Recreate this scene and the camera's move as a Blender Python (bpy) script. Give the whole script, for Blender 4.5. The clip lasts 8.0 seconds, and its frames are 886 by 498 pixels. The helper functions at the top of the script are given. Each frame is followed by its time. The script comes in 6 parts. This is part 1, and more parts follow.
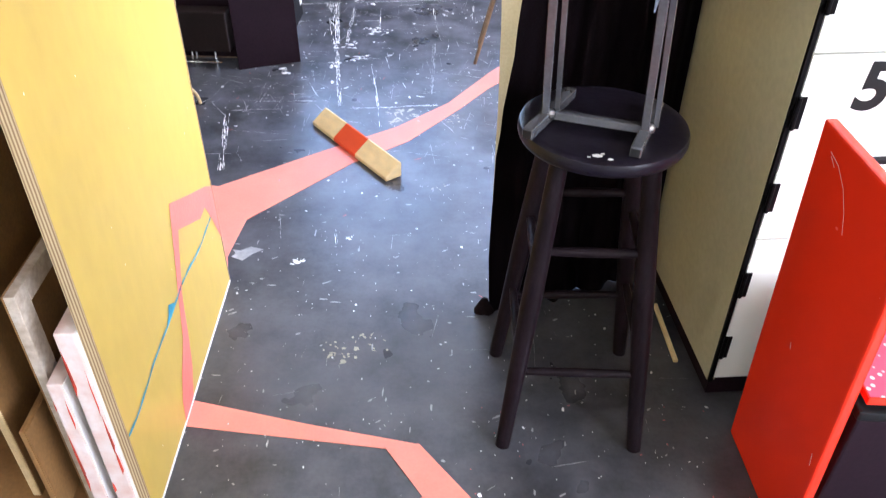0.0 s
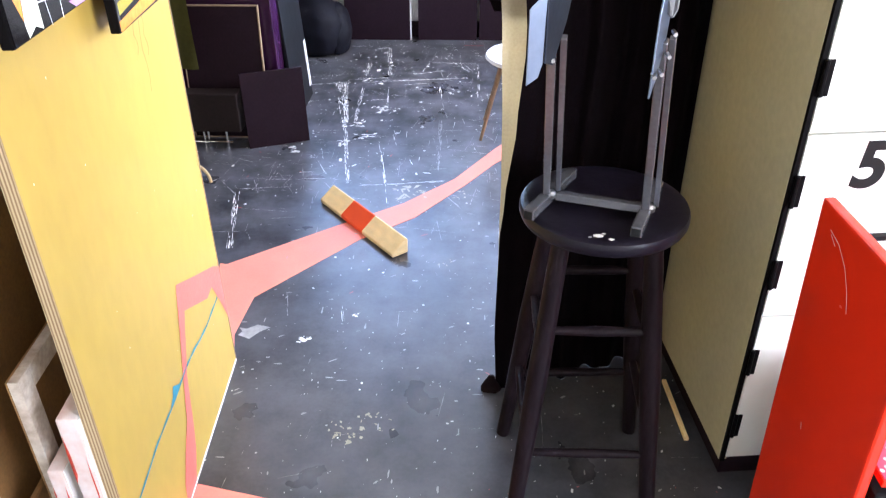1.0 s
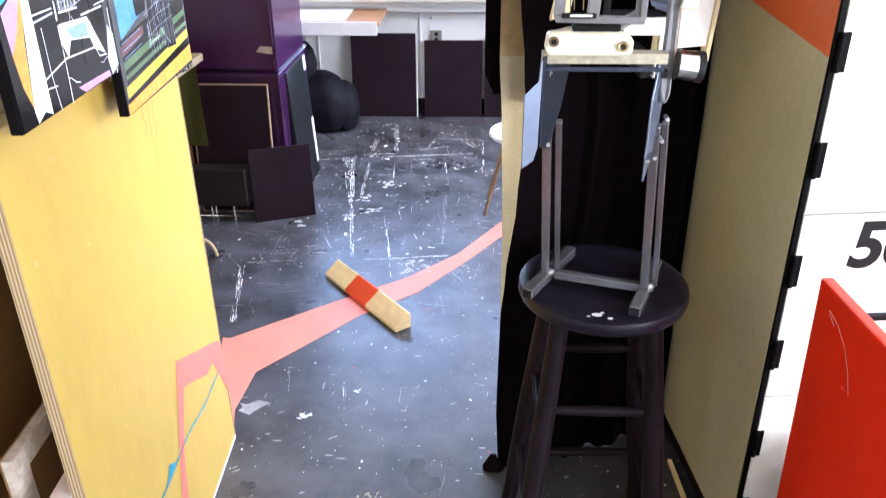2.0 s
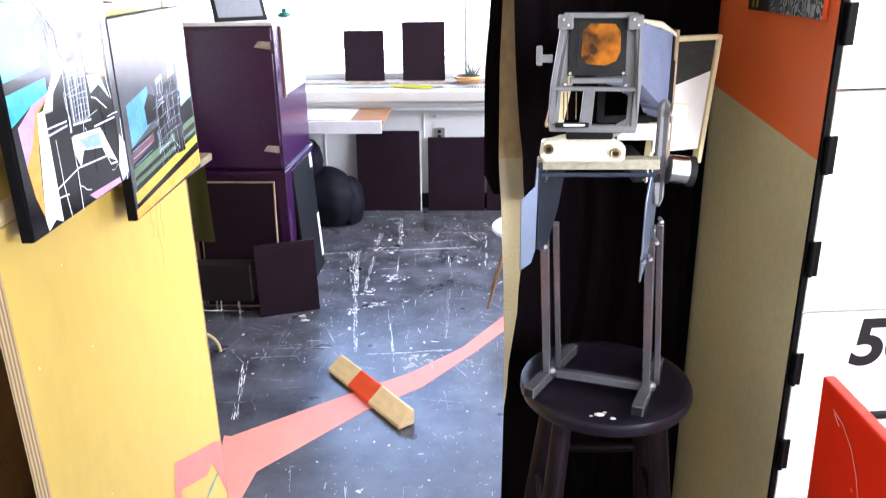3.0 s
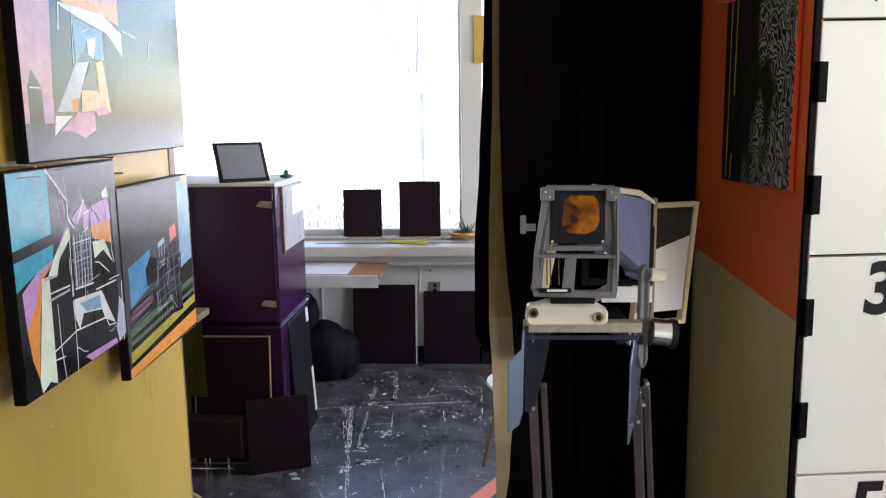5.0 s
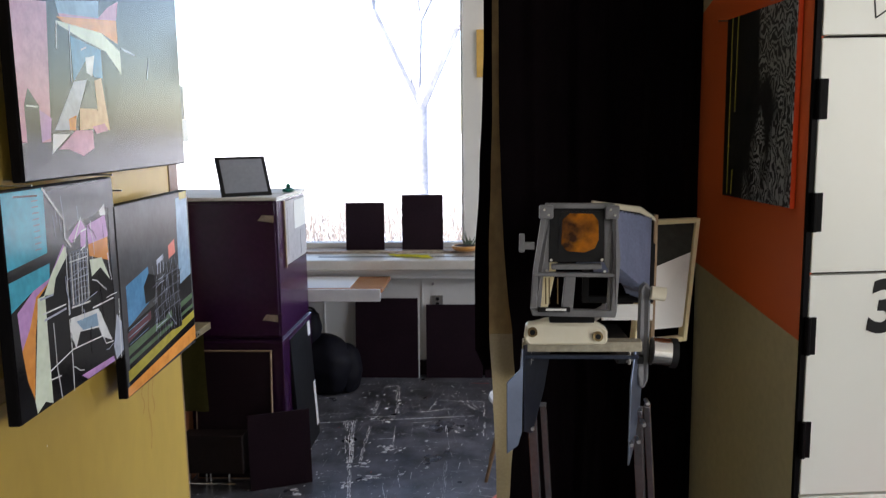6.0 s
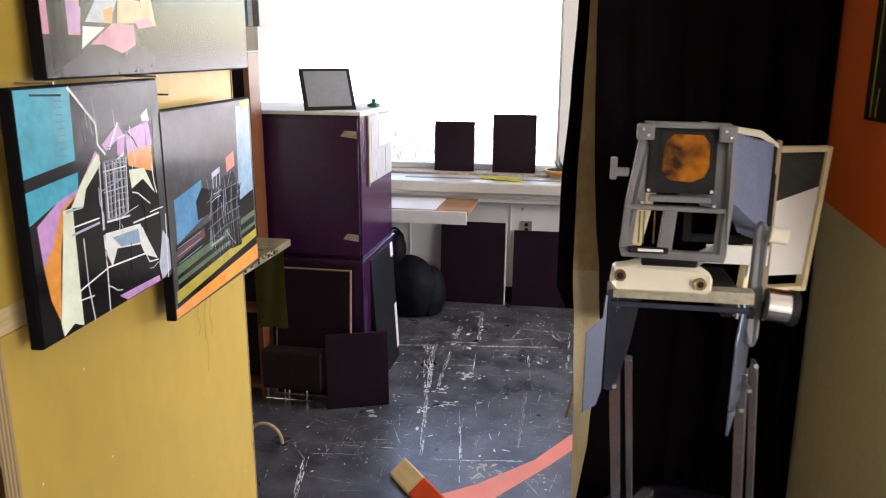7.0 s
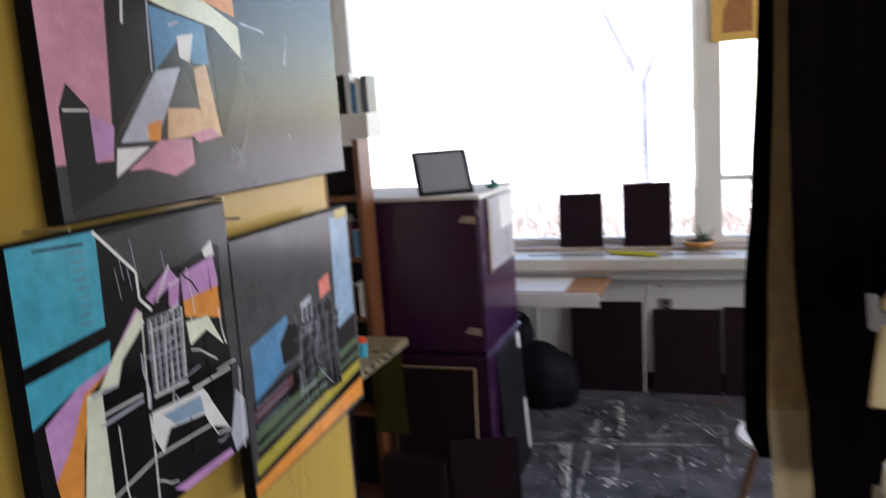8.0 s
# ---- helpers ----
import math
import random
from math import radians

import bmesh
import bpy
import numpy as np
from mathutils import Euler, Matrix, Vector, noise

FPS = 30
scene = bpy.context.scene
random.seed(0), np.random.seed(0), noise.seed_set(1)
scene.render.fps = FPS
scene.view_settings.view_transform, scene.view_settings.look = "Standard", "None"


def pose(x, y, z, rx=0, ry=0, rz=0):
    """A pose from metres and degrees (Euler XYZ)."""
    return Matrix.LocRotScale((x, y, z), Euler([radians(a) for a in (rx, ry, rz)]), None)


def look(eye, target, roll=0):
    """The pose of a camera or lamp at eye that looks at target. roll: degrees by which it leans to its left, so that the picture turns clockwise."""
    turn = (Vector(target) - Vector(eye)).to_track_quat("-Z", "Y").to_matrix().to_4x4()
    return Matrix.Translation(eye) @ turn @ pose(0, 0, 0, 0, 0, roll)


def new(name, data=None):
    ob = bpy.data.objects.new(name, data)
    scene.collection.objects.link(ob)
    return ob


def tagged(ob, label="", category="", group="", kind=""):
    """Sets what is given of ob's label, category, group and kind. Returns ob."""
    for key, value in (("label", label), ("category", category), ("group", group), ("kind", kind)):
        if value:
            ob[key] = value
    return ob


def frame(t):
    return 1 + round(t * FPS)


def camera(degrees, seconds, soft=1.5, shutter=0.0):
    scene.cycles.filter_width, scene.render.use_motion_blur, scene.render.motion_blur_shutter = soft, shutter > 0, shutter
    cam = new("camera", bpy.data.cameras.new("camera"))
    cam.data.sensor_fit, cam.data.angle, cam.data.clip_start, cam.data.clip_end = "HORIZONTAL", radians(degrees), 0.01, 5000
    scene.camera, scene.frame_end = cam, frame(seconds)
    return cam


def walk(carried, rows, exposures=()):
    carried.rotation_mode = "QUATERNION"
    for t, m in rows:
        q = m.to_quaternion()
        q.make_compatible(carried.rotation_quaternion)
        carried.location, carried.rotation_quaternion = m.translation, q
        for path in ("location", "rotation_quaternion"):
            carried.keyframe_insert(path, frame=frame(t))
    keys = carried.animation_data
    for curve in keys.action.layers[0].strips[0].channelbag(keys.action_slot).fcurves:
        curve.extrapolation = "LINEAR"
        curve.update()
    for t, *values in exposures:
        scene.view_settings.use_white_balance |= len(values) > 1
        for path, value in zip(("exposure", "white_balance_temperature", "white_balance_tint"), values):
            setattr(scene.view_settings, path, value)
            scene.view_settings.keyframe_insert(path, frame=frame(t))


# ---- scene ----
cam = camera(59.1, 8.0, soft=1.15, shutter=0.4)
PATH = [
    (0, (0.062, 0.25, 1.508), (0.021, 1.841, 0.297), 0.8),
    (0.5, (0.07, 0.252, 1.523), (0.0, 1.899, 0.39), -0.2),
    (1, (0.077, 0.257, 1.53), (0.004, 1.948, 0.465), -0.3),
    (1.5, (0.087, 0.26, 1.537), (-0.003, 1.99, 0.537), -0.4),
    (2.8, (0.102, 0.252, 1.566), (-0.008, 2.109, 0.829), -0.6),
    (3, (0.104, 0.251, 1.571), (-0.009, 2.122, 0.873), -0.9),
    (3.5, (0.11, 0.239, 1.581), (0.009, 2.146, 0.988), -0.8),
    (4, (0.113, 0.225, 1.588), (-0.001, 2.163, 1.107), -0.9),
    (4.5, (0.115, 0.218, 1.595), (0.008, 2.176, 1.199), -0.8),
    (5.8, (0.127, 0.231, 1.606), (0.020, 2.209, 1.329), -0.7),
    (6, (0.129, 0.232, 1.608), (0.012, 2.206, 1.31), -0.8),
    (6.2, (0.141, 0.255, 1.606), (-0.049, 2.216, 1.262), -0.6),
    (6.5, (0.163, 0.294, 1.598), (-0.129, 2.232, 1.199), -0.6),
    (6.8, (0.162, 0.354, 1.585), (-0.195, 2.264, 1.11), -0.6),
    (7, (0.146, 0.413, 1.58), (-0.205, 2.32, 1.089), 0.2),
    (7.2, (0.118, 0.483, 1.584), (-0.231, 2.389, 1.087), 0.3),
    (7.5, (0.074, 0.595, 1.593), (-0.347, 2.505, 1.175), -0.8),
    (7.8, (0.046, 0.685, 1.616), (-0.464, 2.577, 1.215), -1.7),
    (8, (0.053, 0.741, 1.615), (-0.602, 2.604, 1.298), -4.0),
]
walk(cam, [(t, look(eye, target, roll)) for t, eye, target, roll in PATH],
     exposures=[(0, 4.55, 6100, 17), (3.4, 4.50, 6100, 17), (4.5, 3.45, 6500, 16), (6.0, 2.45, 6700, 14), (6.5, 2.5, 7100, 18), (7.0, 3.3, 7300, 18), (7.5, 3.0, 7200, 18), (8.0, 2.5, 6900, 18)])

# ---- sky, sun, daylight ----
world = bpy.data.worlds.new("sky")
scene.world = world
world.use_nodes = True
wn, wl = world.node_tree.nodes, world.node_tree.links
sky = wn.new("ShaderNodeTexSky")
sky.sky_type = "NISHITA"
sky.sun_disc = False
sky.sun_elevation, sky.sun_rotation = radians(38), radians(215)
sky.air_density, sky.dust_density, sky.ozone_density = 1.0, 1.0, 1.0
wl.new(sky.outputs[0], wn["Background"].inputs[0])
wn["Background"].inputs[1].default_value = 0.15

sun = new("sun", bpy.data.lights.new("sun", "SUN"))
sun.data.energy, sun.data.angle, sun.data.color = 4.0, radians(0.6), (1.0, 0.95, 0.88)
sun.matrix_world = look((-6, -9, 8.5), (0, 0, 0))


def opening_lamp(name, x, y, z, w, h, yaw, power, tint):
    lamp = new(name, bpy.data.lights.new(name, "AREA"))
    lamp.data.shape, lamp.data.size, lamp.data.size_y = "RECTANGLE", w, h
    lamp.data.energy, lamp.data.color = power, tint
    lamp.matrix_world = pose(x, y, z, 90, 0, yaw)


# lamps added at two unseen side openings, behind the walker and past the curtain
opening_lamp("daylight_far", 2.96, 3.6, 1.85, 2.2, 1.6, 90, 9, (1.0, 0.97, 0.95))
opening_lamp("daylight_side", 2.96, -1.0, 1.85, 2.2, 1.6, 90, 9.5, (1.0, 0.96, 0.90))


# ---- materials ----
def mat(name, col, rough=0.6, metal=0.0, var=0.18, scale=6.0, grain=60.0, bump=0.05, col2=None, stretch=(1, 1, 1), amount=0.5, spec=0.5):
    """A surface with colour that varies at two scales, uneven gloss and fine relief."""
    m = bpy.data.materials.new(name)
    m.use_nodes = True
    n, l = m.node_tree.nodes, m.node_tree.links
    b = n["Principled BSDF"]
    b.inputs["Metallic"].default_value = metal
    b.inputs["Specular IOR Level"].default_value = spec
    tc, mp = n.new("ShaderNodeTexCoord"), n.new("ShaderNodeMapping")
    mp.inputs["Scale"].default_value = stretch
    l.new(tc.outputs["Object"], mp.inputs[0])
    big, small = n.new("ShaderNodeTexNoise"), n.new("ShaderNodeTexNoise")
    for t, s, d in ((big, scale, 5), (small, grain, 3)):
        t.inputs["Scale"].default_value, t.inputs["Detail"].default_value = s, d
        l.new(mp.outputs[0], t.inputs["Vector"])
    dark = col2 or tuple(c * (1 - var) for c in col)
    lite = col if col2 else tuple(min(1, c * (1 + var)) for c in col)
    ramp = n.new("ShaderNodeValToRGB")
    ramp.color_ramp.elements[0].position, ramp.color_ramp.elements[1].position = 0.5 - amount / 2, 0.5 + amount / 2
    ramp.color_ramp.elements[0].color, ramp.color_ramp.elements[1].color = (*dark, 1), (*lite, 1)
    l.new(big.outputs[0], ramp.inputs[0])
    mix = n.new("ShaderNodeMix")
    mix.data_type, mix.blend_type = "RGBA", "OVERLAY"
    mix.inputs[0].default_value = min(1, var * 1.5)
    l.new(ramp.outputs[0], mix.inputs[6])
    l.new(small.outputs[0], mix.inputs[7])
    l.new(mix.outputs[2], b.inputs["Base Color"])
    rr = n.new("ShaderNodeMapRange")
    rr.inputs[3].default_value, rr.inputs[4].default_value = max(0.02, rough - 0.05), min(1, rough + 0.05)
    l.new(big.outputs[0], rr.inputs[0])
    l.new(rr.outputs[0], b.inputs["Roughness"])
    if bump:
        bp = n.new("ShaderNodeBump")
        bp.inputs["Strength"].default_value, bp.inputs["Distance"].default_value = bump, 0.01
        l.new(small.outputs[0], bp.inputs["Height"])
        l.new(bp.outputs[0], b.inputs["Normal"])
    return m


def nodes_of(m):
    return m.node_tree.nodes, m.node_tree.links, m.node_tree.nodes["Principled BSDF"]


M_yellow = mat("yellow_paint", (0.48, 0.322, 0.068), 0.34, var=0.07, scale=2.2, grain=26, bump=0.02, stretch=(1, 1, 0.5), spec=0.3)
M_ply = mat("plywood_edge", (0.50, 0.36, 0.20), 0.7, var=0.3, scale=10, grain=90, stretch=(3, 1, 0.2))
n, l, b = nodes_of(M_ply)
wave = n.new("ShaderNodeTexWave"); wave.inputs["Scale"].default_value = 55; wave.inputs["Distortion"].default_value = 0.6; wave.bands_direction = "X"
tcn = n.new("ShaderNodeTexCoord"); l.new(tcn.outputs["Object"], wave.inputs["Vector"])
rmp = n.new("ShaderNodeValToRGB"); rmp.color_ramp.elements[0].color = (0.22, 0.13, 0.06, 1); rmp.color_ramp.elements[1].color = (0.56, 0.42, 0.24, 1)
l.new(wave.outputs[0], rmp.inputs[0]); l.new(rmp.outputs[0], b.inputs["Base Color"])
M_rawwood = mat("raw_pine", (0.58, 0.42, 0.22), 0.65, var=0.18, scale=5, grain=40, stretch=(8, 1, 8))
M_beech = mat("pale_block_wood", (0.86, 0.64, 0.32), 0.5, var=0.12, scale=9, grain=60, stretch=(2, 2, 6))
M_orange = mat("orange_paint", (0.80, 0.085, 0.018), 0.6, var=0.06, spec=0.25)
M_tape = mat("salmon_tape", (0.86, 0.26, 0.19), 0.5, var=0.07, scale=10, grain=150, bump=0.03)
M_pink = mat("pink_tape", (0.70, 0.16, 0.12), 0.5, var=0.12, scale=14, grain=120)
M_blue = mat("blue_chalk_paint", (0.03, 0.21, 0.29), 0.7, var=0.3, scale=40)
M_black = mat("matt_black_paint", (0.0165, 0.0072, 0.012), 0.6, var=0.2, scale=5, grain=90, bump=0.05, spec=0.15)
M_blackwood = mat("dark_stained_wood", (0.011, 0.007, 0.009), 0.36, var=0.35, scale=9, grain=70, stretch=(3, 3, 0.6), spec=0.08)
M_seatpaint = mat("worn_black_seat_paint", (0.009, 0.007, 0.012), 0.34, var=0.35, scale=9, grain=60, spec=0.2)
M_curtain = mat("black_velvet_cloth", (0.0055, 0.0028, 0.0042), 0.95, var=0.3, scale=14, grain=220, bump=0.15, spec=0.1)
M_tan = mat("tan_backing_cloth", (0.58, 0.42, 0.20), 0.42, var=0.2, scale=16, grain=60, bump=0.15, col2=(0.38, 0.24, 0.10), stretch=(1, 1, 0.6))
M_beige = mat("beige_backing_cloth", (0.56, 0.47, 0.32), 0.85, var=0.10, scale=7, grain=160, bump=0.06)
M_white = mat("white_paint", (0.78, 0.77, 0.73), 0.5, var=0.05, scale=3, grain=40, bump=0.03)
M_wall = mat("off_white_wall_paint", (0.70, 0.69, 0.64), 0.7, var=0.05, scale=2, grain=60)
M_door = mat("white_laminate", (0.82, 0.83, 0.76), 0.32, var=0.03, scale=2, grain=30, bump=0.01)
M_cream = mat("cream_enamel", (0.74, 0.68, 0.53), 0.35, var=0.06, scale=20, grain=90, bump=0.02)
M_purple = mat("purple_paint", (0.038, 0.009, 0.042), 0.19, var=0.18, scale=3, grain=40, bump=0.03, spec=0.65)
M_worn = mat("bare_worn_wood", (0.42, 0.33, 0.26), 0.6, var=0.25, scale=30)
M_red = mat("glossy_red_paint", (0.84, 0.030, 0.006), 0.26, var=0.03, scale=3, grain=30, bump=0.03)
M_steel = mat("brushed_steel", (0.42, 0.41, 0.42), 0.3, 1.0, var=0.2, scale=20, grain=150, bump=0.02)
M_tube = mat("bare_steel_tube", (0.17, 0.17, 0.185), 0.24, 0.6, var=0.14, scale=8, grain=140, bump=0.0)
M_alu = mat("galvanised_plate", (0.17, 0.205, 0.29), 0.36, 0.7, var=0.06, scale=12, grain=90, bump=0.02)
M_grey = mat("grey_hammered_enamel", (0.155, 0.155, 0.162), 0.4, 0.1, var=0.1, scale=30, grain=220, bump=0.08)
M_dgrey = mat("charcoal_enamel", (0.011, 0.011, 0.012), 0.45, 0.0, var=0.15, scale=30, grain=200, spec=0.2)
# darker copy of the galvanised plate, with the inner plate's shade in its colour
M_darkmetal = mat("dark_metal_plate", (0.036, 0.044, 0.07), 0.33, 0.75, var=0.15, scale=20, grain=100, bump=0.02)
M_chrome = mat("chrome", (0.75, 0.74, 0.72), 0.14, 1.0, var=0.04)
M_brass = mat("brass_screw", (0.28, 0.20, 0.10), 0.35, 0.9, var=0.2)
M_rubber = mat("black_rubber", (0.009, 0.009, 0.010), 0.6, var=0.2, spec=0.25)
M_bellows = mat("slate_bellows_cloth", (0.13, 0.15, 0.23), 0.5, var=0.15, scale=20, grain=150)
M_amber = mat("amber_glass", (0.36, 0.115, 0.003), 0.10, 0.0, var=0.4, scale=26, grain=50, bump=0.02, col2=(0.03, 0.009, 0.002), amount=0.26, spec=0.3)
M_paper = mat("white_paper", (0.78, 0.77, 0.74), 0.7, var=0.05)
M_mirrordark = mat("dark_glazed_board", (0.05, 0.05, 0.045), 0.15, var=0.2)
M_bag = mat("black_nylon", (0.0055, 0.0055, 0.010), 0.65, var=0.3, scale=12, grain=180, bump=0.2, spec=0.2)
M_canvas = mat("white_gessoed_canvas", (0.76, 0.73, 0.70), 0.75, var=0.10, scale=10, grain=180, bump=0.08)
M_canvasred = mat("red_stained_canvas_edge", (0.76, 0.73, 0.71), 0.75, var=0.08, scale=16, grain=120, col2=(0.62, 0.36, 0.28), amount=0.6)
M_stain = mat("red_paint_stain", (0.60, 0.07, 0.035), 0.6, var=0.3, scale=20)
M_hardboard = mat("brown_hardboard", (0.23, 0.115, 0.035), 0.7, var=0.2, scale=6, grain=120)
M_outlet = mat("grey_steel_outlet", (0.32, 0.31, 0.29), 0.4, 0.6, var=0.1)
# dark screen whose bright reflection is put into this pale grey
M_screen = mat("screen_painted_reflection", (0.24, 0.25, 0.28), 0.15, var=0.08)
M_oakshelf = mat("orange_varnished_wood", (0.42, 0.19, 0.08), 0.25, var=0.2, scale=5, grain=40, stretch=(0.5, 6, 6))
M_redwood = mat("dark_red_brown_wood", (0.17, 0.06, 0.022), 0.35, var=0.2, scale=5, grain=40, stretch=(6, 6, 0.5))
M_lemon = mat("yellow_cloth", (0.80, 0.72, 0.03), 0.8, var=0.08)
M_olive = mat("olive_yellow_cloth", (0.10, 0.09, 0.014), 0.8, var=0.15)
M_terracotta = mat("ochre_glaze", (0.55, 0.25, 0.05), 0.35, var=0.2, scale=20)
M_soil = mat("potting_soil", (0.03, 0.02, 0.015), 0.95, var=0.4, scale=60)
M_leaf = mat("succulent_green", (0.09, 0.13, 0.08), 0.5, var=0.3, scale=40)
M_green = mat("green_plastic", (0.01, 0.14, 0.10), 0.35, var=0.1)
M_ochrepaper = mat("ochre_paper", (0.72, 0.45, 0.12), 0.7, var=0.12, scale=12)
M_brownpaint = mat("brown_paint", (0.36, 0.16, 0.05), 0.6, var=0.2, scale=18)
M_bark = mat("grey_bark", (0.25, 0.26, 0.30), 0.9, var=0.3, scale=3, grain=20, bump=0.3)
# ground whitened in colour so that the outside burns out
M_ground = mat("near_white_ground", (0.80, 0.80, 0.82), 0.9, var=0.15, scale=0.6, grain=6)
M_hedge = mat("bare_twigs", (0.20, 0.18, 0.17), 0.9, var=0.2, scale=5)
M_spatter = mat("paint_spatter", (0.80, 0.80, 0.78), 0.3, var=0.25, scale=9, spec=0.8)
M_spatterdim = mat("worn_paint_scuff", (0.34, 0.34, 0.34), 0.29, var=0.3, scale=9, spec=0.8)
M_spatterpink = mat("pink_paint_speck", (0.45, 0.12, 0.12), 0.6, var=0.2)
M_dusty = mat("yellowed_paint_drip", (0.40, 0.36, 0.25), 0.3, var=0.25, scale=14, spec=0.8)
M_glass = bpy.data.materials.new("window_glass")
M_glass.use_nodes = True
n, l, b = nodes_of(M_glass)
b.inputs["Transmission Weight"].default_value = 1.0
b.inputs["Roughness"].default_value = 0.0
b.inputs["IOR"].default_value = 1.02

# floor: dark blue-grey paint with worn gloss and scuffs
M_floor = mat("scuffed_dark_floor_paint", (0.012, 0.013, 0.017), 0.3, var=0.14, scale=1.6, grain=120, bump=0.008, spec=0.66)
n, l, b = nodes_of(M_floor)
old = b.inputs["Base Color"].links[0].from_socket
fine, grit = n.new("ShaderNodeTexNoise"), n.new("ShaderNodeTexNoise")
fine.inputs["Scale"].default_value, fine.inputs["Detail"].default_value = 4.5, 4
grit.inputs["Scale"].default_value, grit.inputs["Detail"].default_value = 90, 5
tcn = n.new("ShaderNodeTexCoord")
l.new(tcn.outputs["Object"], fine.inputs["Vector"]); l.new(tcn.outputs["Object"], grit.inputs["Vector"])
rmp = n.new("ShaderNodeValToRGB")
rmp.color_ramp.elements[0].position, rmp.color_ramp.elements[1].position = 0.0, 1.0
mul = n.new("ShaderNodeMath"); mul.operation = "MULTIPLY"
l.new(fine.outputs[0], rmp.inputs[0]); l.new(rmp.outputs[0], mul.inputs[0]); l.new(grit.outputs[0], mul.inputs[1])
mx = n.new("ShaderNodeMix"); mx.data_type = "RGBA"
l.new(mul.outputs[0], mx.inputs[0]); l.new(old, mx.inputs[6]); mx.inputs[7].default_value = (0.085, 0.085, 0.09, 1)
# blotchy grey scuff haze growing with y, window glare painted into its colour
sepf, rise, scuff_glare, cloud = n.new("ShaderNodeSeparateXYZ"), n.new("ShaderNodeMapRange"), n.new("ShaderNodeMath"), n.new("ShaderNodeTexNoise")
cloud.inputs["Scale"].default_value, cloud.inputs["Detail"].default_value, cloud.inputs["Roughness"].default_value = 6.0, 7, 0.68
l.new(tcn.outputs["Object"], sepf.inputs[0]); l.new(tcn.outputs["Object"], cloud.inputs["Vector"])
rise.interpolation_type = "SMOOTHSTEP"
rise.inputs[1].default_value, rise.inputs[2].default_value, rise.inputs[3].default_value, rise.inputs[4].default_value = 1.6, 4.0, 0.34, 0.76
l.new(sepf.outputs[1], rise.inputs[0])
scuff_glare.operation = "MULTIPLY"
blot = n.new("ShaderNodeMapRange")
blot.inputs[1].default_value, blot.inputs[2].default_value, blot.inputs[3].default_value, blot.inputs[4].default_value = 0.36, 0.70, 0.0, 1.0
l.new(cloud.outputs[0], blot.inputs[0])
l.new(rise.outputs[0], scuff_glare.inputs[0]); l.new(blot.outputs[0], scuff_glare.inputs[1])
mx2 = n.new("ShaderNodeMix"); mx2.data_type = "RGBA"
l.new(scuff_glare.outputs[0], mx2.inputs[0]); l.new(mx.outputs[2], mx2.inputs[6]); mx2.inputs[7].default_value = (0.19, 0.19, 0.22, 1)
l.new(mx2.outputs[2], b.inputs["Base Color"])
gl = n.new("ShaderNodeMapRange"); gl.inputs[1].default_value, gl.inputs[2].default_value = 0.1, 0.9
gl.inputs[3].default_value, gl.inputs[4].default_value = 0.25, 0.33
l.new(fine.outputs[0], gl.inputs[0]); l.new(gl.outputs[0], b.inputs["Roughness"])

# locker side: khaki below a slanting line, orange above, khaki again in the far top corner
M_khaki = mat("khaki_and_orange_paint", (0.52, 0.46, 0.28), 0.45, var=0.10, scale=2.5, grain=60, bump=0.03)
n, l, b = nodes_of(M_khaki)
old = b.inputs["Base Color"].links[0].from_socket
tcn, sep = n.new("ShaderNodeTexCoord"), n.new("ShaderNodeSeparateXYZ")
l.new(tcn.outputs["Object"], sep.inputs[0])


def slope_mask(a, c, sign):
    """1 where sign * (z - a * y - c) > 0, in the thing's own metres."""
    m1 = n.new("ShaderNodeMath"); m1.operation = "MULTIPLY"; m1.inputs[1].default_value = -a
    l.new(sep.outputs[1], m1.inputs[0])
    m2 = n.new("ShaderNodeMath"); m2.operation = "ADD"; l.new(sep.outputs[2], m2.inputs[0]); l.new(m1.outputs[0], m2.inputs[1])
    m3 = n.new("ShaderNodeMath"); m3.operation = "GREATER_THAN" if sign > 0 else "LESS_THAN"
    l.new(m2.outputs[0], m3.inputs[0]); m3.inputs[1].default_value = c
    return m3


ma, mb = slope_mask(0.115, 1.228, 1), slope_mask(-0.35, 2.045, -1)
mm = n.new("ShaderNodeMath"); mm.operation = "MULTIPLY"
l.new(ma.outputs[0], mm.inputs[0]); l.new(mb.outputs[0], mm.inputs[1])
mx = n.new("ShaderNodeMix"); mx.data_type = "RGBA"
l.new(mm.outputs[0], mx.inputs[0]); l.new(old, mx.inputs[6]); mx.inputs[7].default_value = (0.72, 0.135, 0.032, 1)
l.new(mx.outputs[2], b.inputs["Base Color"])

# black board with a white labyrinth of brush lines, yellow strings at one side
M_maze = mat("black_and_white_line_painting", (0.5, 0.5, 0.5), 0.5, var=0.05)
n, l, b = nodes_of(M_maze)
tcn, mp = n.new("ShaderNodeTexCoord"), n.new("ShaderNodeMapping")
mp.inputs["Scale"].default_value = (1, 1.5, 1)
l.new(tcn.outputs["Object"], mp.inputs[0])
wav = n.new("ShaderNodeTexWave"); wav.wave_type = "RINGS"
wav.inputs["Scale"].default_value, wav.inputs["Distortion"].default_value, wav.inputs["Detail"].default_value, wav.inputs["Detail Scale"].default_value = 20, 24, 2.5, 1.1
l.new(mp.outputs[0], wav.inputs["Vector"])
field, mp2 = n.new("ShaderNodeTexNoise"), n.new("ShaderNodeMapping")
field.inputs["Scale"].default_value, field.inputs["Detail"].default_value = 1.0, 1.5
